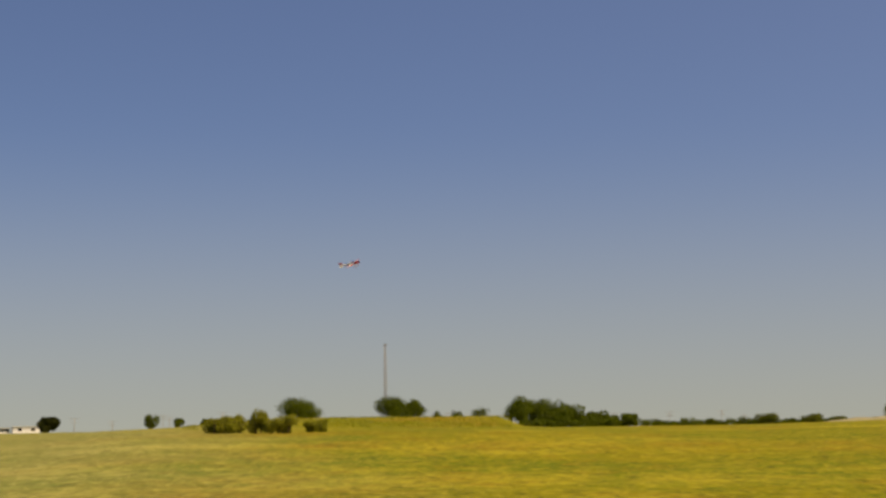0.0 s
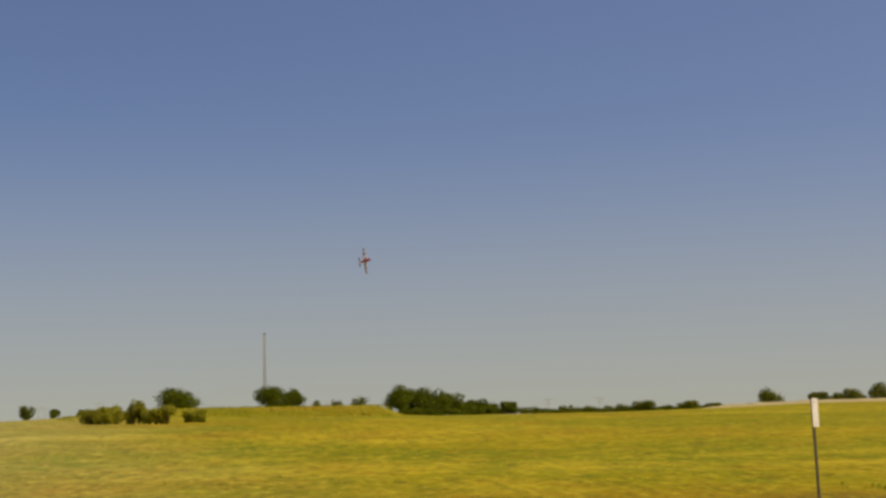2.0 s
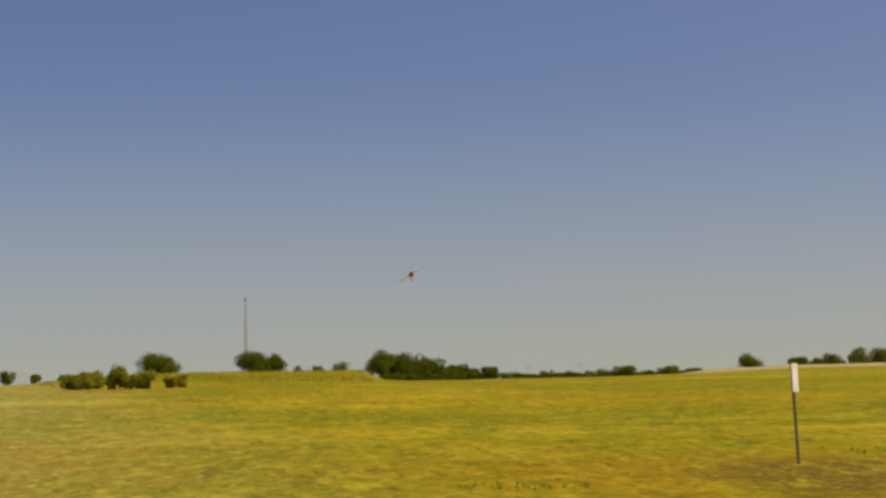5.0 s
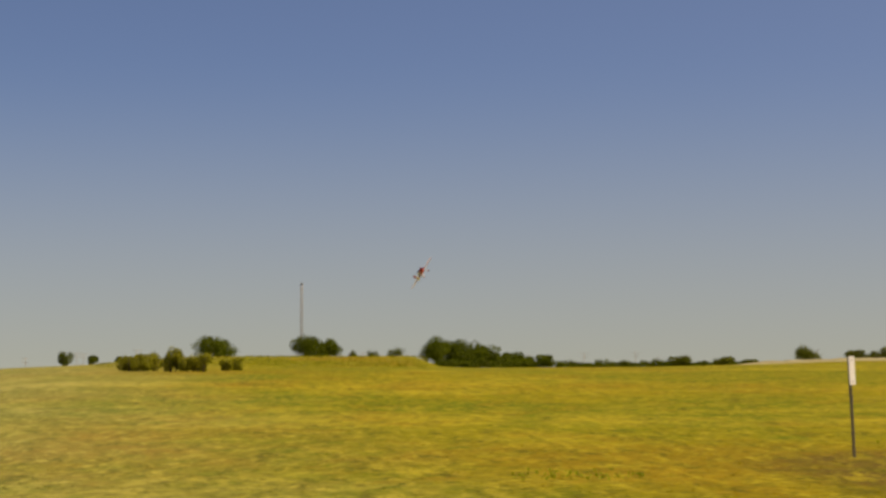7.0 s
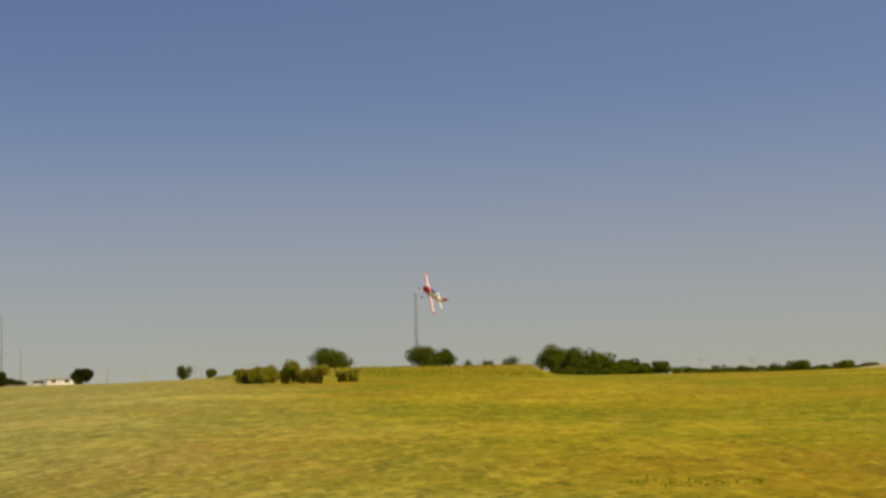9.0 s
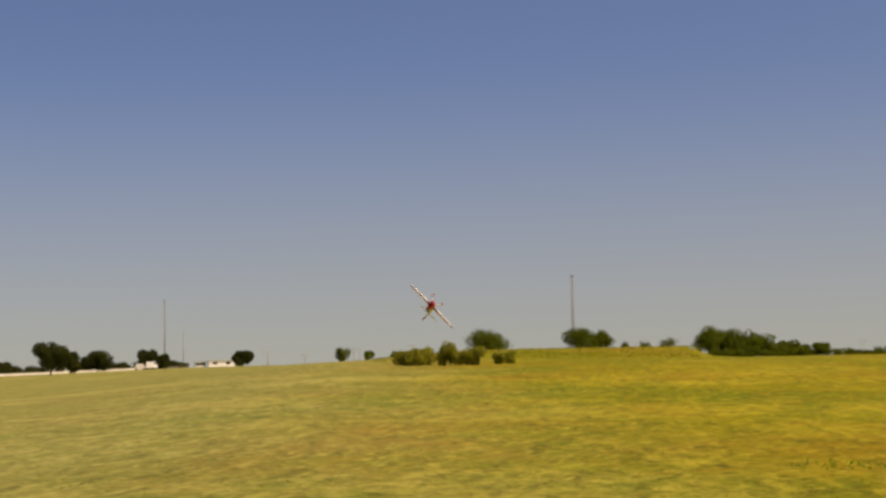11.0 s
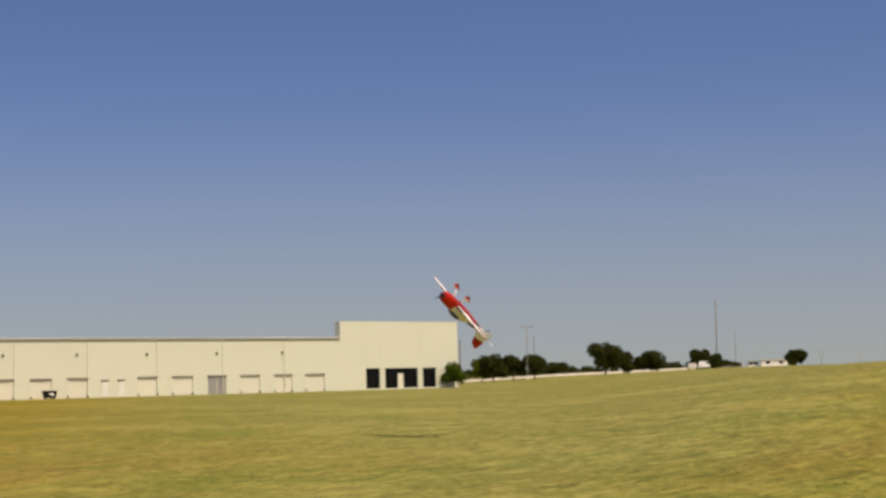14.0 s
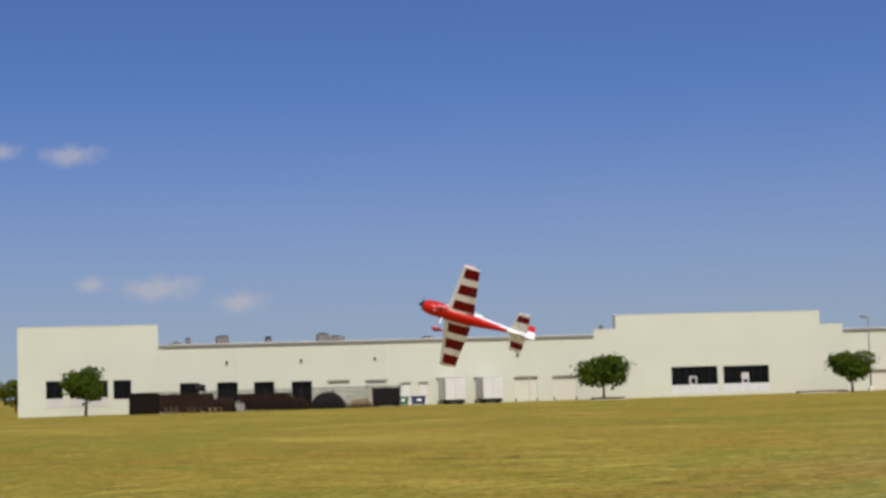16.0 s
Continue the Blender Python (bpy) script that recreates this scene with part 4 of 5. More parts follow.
# ---- grass tufts and weeds on the near field ----
def make_tufts(name, label, mat, count, az0, az1, r0, r1, tall, seed, wide=0.15, centres=None):
    """Sparse tufts of stubble, thickest where the ground noise is high, each a fan of bent blades."""
    rng = np.random.default_rng(seed)
    if centres:
        c = np.array([polar(a, r)[:2] for a, r, _ in centres])
        k = rng.integers(0, len(c), count)
        spread = np.array([s for _, _, s in centres])[k]
        x, y = c[k, 0] + rng.normal(0, 1, count) * spread, c[k, 1] + rng.normal(0, 1, count) * spread
    else:
        az = np.radians(rng.uniform(az0, az1, count))
        r = r0 * (r1 / r0) ** rng.uniform(0, 1, count)
        x, y = -np.sin(az) * r, np.cos(az) * r
        wave = np.sin(x * 0.9 + 2 * np.sin(y * 0.37)) * np.sin(y * 0.8 + 2 * np.sin(x * 0.31)) + np.sin(x * 0.23 + y * 0.31 + 1.0)
        keep = rng.random(count) < np.clip(0.65 + 0.35 * wave, 0.35, 1)
        x, y = x[keep], y[keep]
    n, blades = len(x), 5
    z = ground_z(x, y)
    base = np.repeat(np.stack([x, y, z - 0.01], 1), blades, 0)
    h = np.repeat(tall * rng.uniform(0.5, 1.3, n), blades) * rng.uniform(0.6, 1.1, n * blades)
    a = rng.uniform(0, 2 * np.pi, n * blades)
    d = np.stack([np.cos(a), np.sin(a), 0 * a], 1)
    side = np.stack([-np.sin(a), np.cos(a), 0 * a], 1) * (h * (0.16 + 0.25 * wide))[:, None]
    foot = base + d * (h * wide)[:, None]
    tip = foot + d * (h * rng.uniform(0.2, 0.9, n * blades) * (1 + wide))[:, None]
    tip[:, 2] += h
    mid = (foot + tip) / 2 + [0, 0, 0]
    mid[:, 2] += h * 0.15
    v = np.stack([foot - side, foot + side, mid + side * 0.8, mid - side * 0.8, tip], 1).reshape(-1, 3)
    i = np.arange(n * blades) * 5
    faces = np.concatenate([np.stack([i, i + 1, i + 2], 1), np.stack([i, i + 2, i + 3], 1), np.stack([i + 3, i + 2, i + 4], 1)])
    me = bpy.data.meshes.new(name)
    me.from_pydata(v.tolist(), [], faces.tolist())
    me.materials.append(mat)
    return tagged(new(name, me), label, "grass", kind="stuff")


make_tufts("grass_tufts", "low clumps of straw and olive grass over the mown field", BLADES, 60000, -22, 72, 17, 120, 0.016, 5, wide=1.8)
make_tufts("stubble_tufts", "pale stubble tufts scattered over the mown field", BLADES, 9000, -22, 72, 17, 75, 0.022, 6, wide=0.9)
make_tufts("weed_patch", "low dark green weeds growing in patches on the field", WEED, 320, 0, 0, 0, 0, 0.055, 7,
           centres=[(-7.2, 26, 0.55), (-2.9, 18.3, 0.5), (-18.7, 34, 0.6)])
# stems of tall weed on the mound's skyline
make_tufts("mound_weeds", "short fresh green grass along the crest of the mound", LIME, 5000, -2.2, 8.5, 118, 165, 0.10, 8)
make_tufts("mound_foot_weeds", "short grass on the mound's face", LIME, 1500, -2.4, 9, 112, 150, 0.05, 9)


# ---- small fair-weather clouds low over the warehouse ----
def cloud_material():
    m = bpy.data.materials.new("thin_cloud")
    m.use_nodes = True
    n, l = m.node_tree.nodes, m.node_tree.links
    n.remove(n["Principled BSDF"])
    co, noise_tex = n.new("ShaderNodeTexCoord"), n.new("ShaderNodeTexNoise")
    noise_tex.inputs["Scale"].default_value, noise_tex.inputs["Detail"].default_value = 0.02, 6.0
    l.new(co.outputs["Object"], noise_tex.inputs["Vector"])
    grad = n.new("ShaderNodeTexGradient")
    grad.gradient_type = "SPHERICAL"
    mp = n.new("ShaderNodeMapping")
    l.new(co.outputs["Generated"], mp.inputs["Vector"])
    mp.inputs["Location"].default_value = (-1.0, 0.0, -1.0)
    mp.inputs["Scale"].default_value = (2.0, 0.0, 2.0)
    l.new(mp.outputs["Vector"], grad.inputs["Vector"])
    mul = n.new("ShaderNodeMath")
    mul.operation = "MULTIPLY"
    ragged, body = n.new("ShaderNodeMath"), n.new("ShaderNodeMath")
    ragged.operation, body.operation = "MULTIPLY_ADD", "ADD"
    ragged.inputs[1].default_value, ragged.inputs[2].default_value = 2.6, -1.35
    l.new(noise_tex.outputs["Fac"], ragged.inputs[0])
    l.new(ragged.outputs[0], body.inputs[0])
    l.new(grad.outputs["Fac"], body.inputs[1])
    l.new(grad.outputs["Fac"], mul.inputs[0])
    l.new(body.outputs[0], mul.inputs[1])
    rng_node = n.new("ShaderNodeMapRange")
    rng_node.inputs["From Min"].default_value, rng_node.inputs["From Max"].default_value, rng_node.inputs["To Max"].default_value = 0.03, 0.55, 0.5
    l.new(mul.outputs[0], rng_node.inputs["Value"])
    white, clear, mix = n.new("ShaderNodeEmission"), n.new("ShaderNodeBsdfTransparent"), n.new("ShaderNodeMixShader")
    white.inputs["Color"].default_value, white.inputs["Strength"].default_value = (0.80, 0.78, 0.76, 1), 0.68
    l.new(rng_node.outputs["Result"], mix.inputs["Fac"])
    l.new(clear.outputs["BSDF"], mix.inputs[1])
    l.new(white.outputs["Emission"], mix.inputs[2])
    l.new(mix.outputs["Shader"], n["Material Output"].inputs["Surface"])
    return m


CLOUD = cloud_material()
for az, el, w, h in [(65.1, 7.8, 150, 62), (62.4, 3.5, 200, 72), (59.7, 3.0, 130, 62), (64.5, 3.65, 80, 50), (67.3, 7.9, 110, 50)]:
    R_CLOUD = 3800
    x, y = -math.sin(radians(az)) * R_CLOUD, math.cos(radians(az)) * R_CLOUD
    bm = bmesh.new()
    bmesh.ops.create_grid(bm, x_segments=10, y_segments=6, size=0.5)
    for v in bm.verts:
        v.co = (v.co.x * w * 1.35, 0.25 * w * (v.co.x ** 2 + v.co.y ** 2), v.co.y * h * 1.2)
    cl = tagged(part("cloud", bm, CLOUD, m=pose(x, y, R_CLOUD * math.tan(radians(el)), 0, 0, az)), "small thin white cloud low in the blue sky", "cloud", "fair-weather clouds", "backdrop")
    cl.visible_shadow = False


# ---- the aeroplane ----
# its nose points along +x, its left wing along +y
plane = empty("model_aeroplane", pose(0, 60, 8), "red, white and blue aerobatic model aeroplane in a rolling pass", "model aeroplane")


def loft(sections, sides=20, power=2.5, pick=None):
    """A body through oval sections (x, half width, bottom, top)."""
    bm = bmesh.new()
    rings = []
    for x, w, zb, zt in sections:
        ring = []
        for k in range(sides):
            a = 2 * math.pi * k / sides
            c, s = math.cos(a), math.sin(a)
            ring.append(bm.verts.new((x, w * math.copysign(abs(c) ** (2 / power), c), (zb + zt) / 2 + (zt - zb) / 2 * math.copysign(abs(s) ** (2 / power), s))))
        rings.append(ring)
    for r0, r1 in zip(rings, rings[1:]):
        for k in range(sides):
            f = bm.faces.new((r0[k], r1[k], r1[(k + 1) % sides], r0[(k + 1) % sides]))
            f.smooth = True
            if pick:
                f.material_index = pick(f.calc_center_median())
    bm.faces.new(rings[0])
    bm.faces.new(rings[-1][::-1])
    bmesh.ops.recalc_face_normals(bm, faces=bm.faces)
    return bm


def body_colour(c):
    # 0 red, 1 white, 2 blue
    if c.x > 0.35:
        return 0
    if c.z < -0.075 + 0.035 * max(0.0, -c.x):
        return 0 if c.x > -1.12 else 1
    if -0.93 < c.x < -0.50 and c.z > 0.045:
        return 2
    if c.z < -0.02 and c.x > 0.1:
        return 0
    return 1


xs = [0.86, 0.82, 0.74, 0.62, 0.5, 0.44, 0.36, 0.28, 0.15, 0.0, -0.15, -0.3, -0.42, -0.52, -0.65, -0.8, -0.92, -1.02, -1.12, -1.25, -1.4, -1.52]
secs = []
for x in xs:
    nose = math.sqrt(max(0.0, 1 - ((x - 0.45) / 0.44) ** 4)) if x > 0.45 else 1.0
    tail = float(smooth(-1.6, 0.1, x))
    w = 0.155 * min(nose, 0.13 + 0.87 * tail)
    secs.append((x, max(w, 0.018), -0.03 - 0.15 * min(nose, 0.10 + 0.90 * tail), 0.03 + 0.12 * min(nose, 0.28 + 0.72 * tail)))
fuselage = part("fuselage", loft(secs, 24, 2.6, body_colour), [RED, FILM_WHITE, FILM_BLUE], plane, "red cowl and belly, white sides and blue deck")
for y in (-0.07, 0.07):
    part("cooling_inlet", tube([(0.845, y, 0.0), (0.875, y, 0.0)], [0.035, 0.03], 12), BLACK, fuselage)
part("exhaust_stack", tube([(0.6, 0.05, -0.14), (0.55, 0.05, -0.21)], [0.018, 0.018], 8), GREY_STEEL, fuselage)
can = [(0.33, 0.03, 0.10, 0.14), (0.27, 0.09, 0.10, 0.18), (0.16, 0.115, 0.10, 0.225), (0.02, 0.12, 0.09, 0.245), (-0.14, 0.115, 0.09, 0.235), (-0.32, 0.085, 0.08, 0.195), (-0.5, 0.04, 0.07, 0.145), (-0.56, 0.015, 0.07, 0.10)]
canopy = part("canopy", loft(can, 18, 2.1, lambda c: 1 if c.x < -0.15 else 0), [FILM_BLUE, FILM_WHITE], plane, "glossy dark blue canopy with a white rear")
part("canopy_rail", box(-0.5, 0.30, -0.128, 0.128, 0.085, 0.098, 0.004), FILM_WHITE, canopy)

ROOT, TIP, HALF = (0.32, -0.33), (0.17, -0.19), 1.33


def foil(u):
    """Half thickness of the wing section over its chord, u from the leading edge."""
    return 0.075 * (2.2 * math.sqrt(max(u, 0)) * (1 - u) ** 1.1) + 0.006


def surface(le, te, y0, y1, us, ys, thick, colour, side, z0=0.0, twist=0.0):
    """A tapered flying surface between chord shares us and span shares ys; colour(u, v, upper) gives the slot."""
    bm = bmesh.new()
    grid = {}
    for j, v in enumerate(ys):
        y = side * (y0 + (y1 - y0) * v)
        a, b = le[0] + (le[1] - le[0]) * v, te[0] + (te[1] - te[0]) * v
        for i, u in enumerate(us):
            h = thick(u) * (a - b) * (1.0 if v < 0.985 else 0.45)
            for top in (True, False):
                grid[i, j, top] = bm.verts.new((a + (b - a) * u, y, z0 + (h if top else -h)))
    ni, nj = len(us), len(ys)
    for i in range(ni - 1):
        for j in range(nj - 1):
            for top in (True, False):
                q = [grid[i, j, top], grid[i + 1, j, top], grid[i + 1, j + 1, top], grid[i, j + 1, top]]
                f = bm.faces.new(q)
                f.smooth = True
                f.material_index = colour((us[i] + us[i + 1]) / 2, (ys[j] + ys[j + 1]) / 2, top)
    for j in range(nj - 1):
        for i in (0, ni - 1):
            f = bm.faces.new((grid[i, j, True], grid[i, j + 1, True], grid[i, j + 1, False], grid[i, j, False]))
            f.material_index = colour(us[i], (ys[j] + ys[j + 1]) / 2, True)
    for i in range(ni - 1):
        for j in (0, nj - 1):
            f = bm.faces.new((grid[i, j, True], grid[i + 1, j, True], grid[i + 1, j, False], grid[i, j, False]))
            f.material_index = colour((us[i] + us[i + 1]) / 2, 0.99 if j else 0.01, True)
    bmesh.ops.recalc_face_normals(bm, faces=bm.faces)
    return bm


STRIPES = ((0.14, 0.32), (0.44, 0.63), (0.755, 0.945))


def wing_colour(u, v, top):
    if top:
        if v > 0.93:
            return 0
        if v > 0.86:
            return 2 if v > 0.895 else 1
        # the red band leaves the leading edge inboard and sweeps back to the root
        edge = 0.035 if v > 0.38 else 0.035 + 0.62 * ((0.38 - v) / 0.38) ** 1.6
        if u < edge - 0.08:
            return 2
        if u < edge - 0.03:
            return 1
        if u < edge + 0.19:
            return 0
        return 2 if u < edge + 0.225 else 1
    return 3 if u > 0.16 and any(a < v < b for a, b in STRIPES) else 1


def tail_colour(u, v, top):
    if top:
        return 0 if u < 0.20 else 1
    return 3 if 0.52 < v < 0.84 and u > 0.2 else 1


FILMS = [RED, FILM_WHITE, FILM_BLUE, SHADED_RED]
VS = sorted({0.05, 0.08, 0.11, 0.165, 0.20, 0.235, 0.27, 0.335, 0.37, 0.405, 0.51, 0.645, 0.80, 0.86, 0.895, 0.93, 0.94, 0.97, 0.985, 1.0, *[x for s in STRIPES for x in s]})
US = [0.0, 0.012, 0.035, 0.06, 0.09, 0.125, 0.16, 0.185, 0.22, 0.26, 0.30, 0.34, 0.38, 0.42, 0.46, 0.50, 0.55, 0.60, 0.65, 0.70, 0.738]
for side in (1, -1):
    wing = part("wing", surface((ROOT[0], TIP[0]), (ROOT[1], TIP[1]), 0.0, HALF, US, VS, foil, wing_colour, side, -0.07), FILMS, plane,
                "white wing with a red and blue leading edge above and red blocks below")
    VA = [v for v in VS if 0.11 <= v <= 0.97]
    part("aileron", surface((ROOT[0], TIP[0]), (ROOT[1], TIP[1]), 0.0, HALF, [0.739, 0.80, 0.85, 0.94, 1.0], VA, foil, wing_colour, side, -0.07), FILMS, wing)
    part("servo_horn", box(-0.20, -0.12, side * 0.7 - 0.006, side * 0.7 + 0.006, -0.145, -0.095), BLACK, wing)
    stab = part("stabiliser", surface((-1.17, -1.27), (-1.36, -1.39), 0.0, 0.50, [0, 0.03, 0.12, 0.2, 0.5, 1.0], [0.02, 0.25, 0.52, 0.84, 0.95, 1.0],
                lambda u: 0.035 * math.sqrt(max(u, 0.02)) * (1.15 - u), tail_colour, side, 0.03), FILMS, plane)
    part("elevator", surface((-1.3615, -1.3915), (-1.56, -1.54), 0.0, 0.51, [0.0, 0.3, 0.7, 1.0], [0.1, 0.25, 0.52, 0.84, 0.95, 1.0],
         lambda u: 0.04 * (1.05 - u), lambda u, v, top: tail_colour(0.5, v, top), side, 0.03), FILMS, stab)
    gear = part("gear_leg", tube([(0.36, side * 0.09, -0.15), (0.38, side * 0.20, -0.28), (0.40, side * 0.27, -0.36)], [0.022, 0.018, 0.014], 8), FILM_WHITE, plane)
    pant = [(0.53, 0.008, -0.47, -0.45), (0.50, 0.03, -0.50, -0.41), (0.43, 0.045, -0.51, -0.385), (0.34, 0.035, -0.495, -0.40), (0.22, 0.008, -0.46, -0.44)]
    bm = loft(pant, 12, 2.0, lambda c: 0 if c.z < -0.45 else 1)
    bmesh.ops.translate(bm, verts=bm.verts, vec=(0, side * 0.28, 0.07))
    shoe = part("wheel_pant", bm, [RED, FILM_WHITE], gear, "white wheel fairing with a red lower half")
    part("tyre", tube([(0.42, side * 0.28 - 0.02, -0.42), (0.42, side * 0.28 + 0.02, -0.42)], [0.055, 0.055], 14), BLACK, gear)


def fin_surface(x0r, x0t, x1r, x1t, z0, z1, th, cut):
    """An upright tail surface; red above the cut, white below."""
    bm = bmesh.new()
    zs = sorted({z0, z0 + (z1 - z0) * 0.3, cut, z1 - 0.05, z1})
    rows = []
    for z in zs:
        v = (z - z0) / (z1 - z0)
        a, b = x0r + (x0t - x0r) * v, x1r + (x1t - x1r) * v
        if z == z1:
            a, b = a - (a - b) * 0.2, b + (a - b) * 0.12
        rows.append([[bm.verts.new((a + (b - a) * u, s * th * (1.0 - 0.8 * abs(u - 0.35)), z)) for u in (0.0, 0.35, 1.0)] for s in (1, -1)])
    for (z, za), (l0, l1) in zip(zip(zs, zs[1:]), zip(rows, rows[1:])):
        for s in (0, 1):
            for i in range(2):
                f = bm.faces.new((l0[s][i], l0[s][i + 1], l1[s][i + 1], l1[s][i]))
                f.material_index = 0 if (z + za) / 2 > cut else 1
        for i in (0, 2):
            f = bm.faces.new((l0[0][i], l0[1][i], l1[1][i], l1[0][i]))
            f.material_index = 0 if (z + za) / 2 > cut else 1
    for row in (rows[0], rows[-1]):
        for i in range(2):
            f = bm.faces.new((row[0][i], row[0][i + 1], row[1][i + 1], row[1][i]))
            f.material_index = 0 if row is rows[-1] else 1
    bmesh.ops.recalc_face_normals(bm, faces=bm.faces)
    return bm


fin = part("fin", fin_surface(-1.12, -1.40, -1.50, -1.50, 0.04, 0.42, 0.014, 0.22), [RED, FILM_WHITE], plane)
part("rudder", fin_surface(-1.51, -1.51, -1.76, -1.70, -0.10, 0.46, 0.012, 0.20), [RED, FILM_WHITE], fin, "rudder, red above and white below")
part("tail_wheel", tube([(-1.5, -0.012, -0.13), (-1.5, 0.012, -0.13)], [0.028, 0.028], 10), BLACK, plane)
part("tail_wheel_leg", tube([(-1.38, 0, -0.05), (-1.5, 0, -0.12)], [0.007, 0.006], 6), DARK_STEEL, plane)
propeller = part("propeller", tube([(0.855, 0, 0), (0.89, 0, 0), (0.93, 0, 0), (0.965, 0, 0)], [0.062, 0.058, 0.035, 0.006], 18), BLACK, plane, "black spinner with two dark blades")
for s in (1, -1):
    bm = bmesh.new()
    vs = []
    for r, c, t in ((0.03, 0.010, 0.9), (0.08, 0.014, 0.7), (0.16, 0.012, 0.5), (0.22, 0.005, 0.35)):
        vs.append([bm.verts.new((0.885 + q * math.sin(t) + e, q * math.cos(t) * s, s * r)) for q, e in ((c, 0.0), (0, 0.004), (-c, 0.0), (0, -0.004))])
    for a, b in zip(vs, vs[1:]):
        for k in range(4):
            bm.faces.new((a[k], a[(k + 1) % 4], b[(k + 1) % 4], b[k]))
    bm.faces.new(vs[0])
    bm.faces.new(vs[-1][::-1])
    bmesh.ops.recalc_face_normals(bm, faces=bm.faces)
    part("blade", bm, BLACK, propeller)
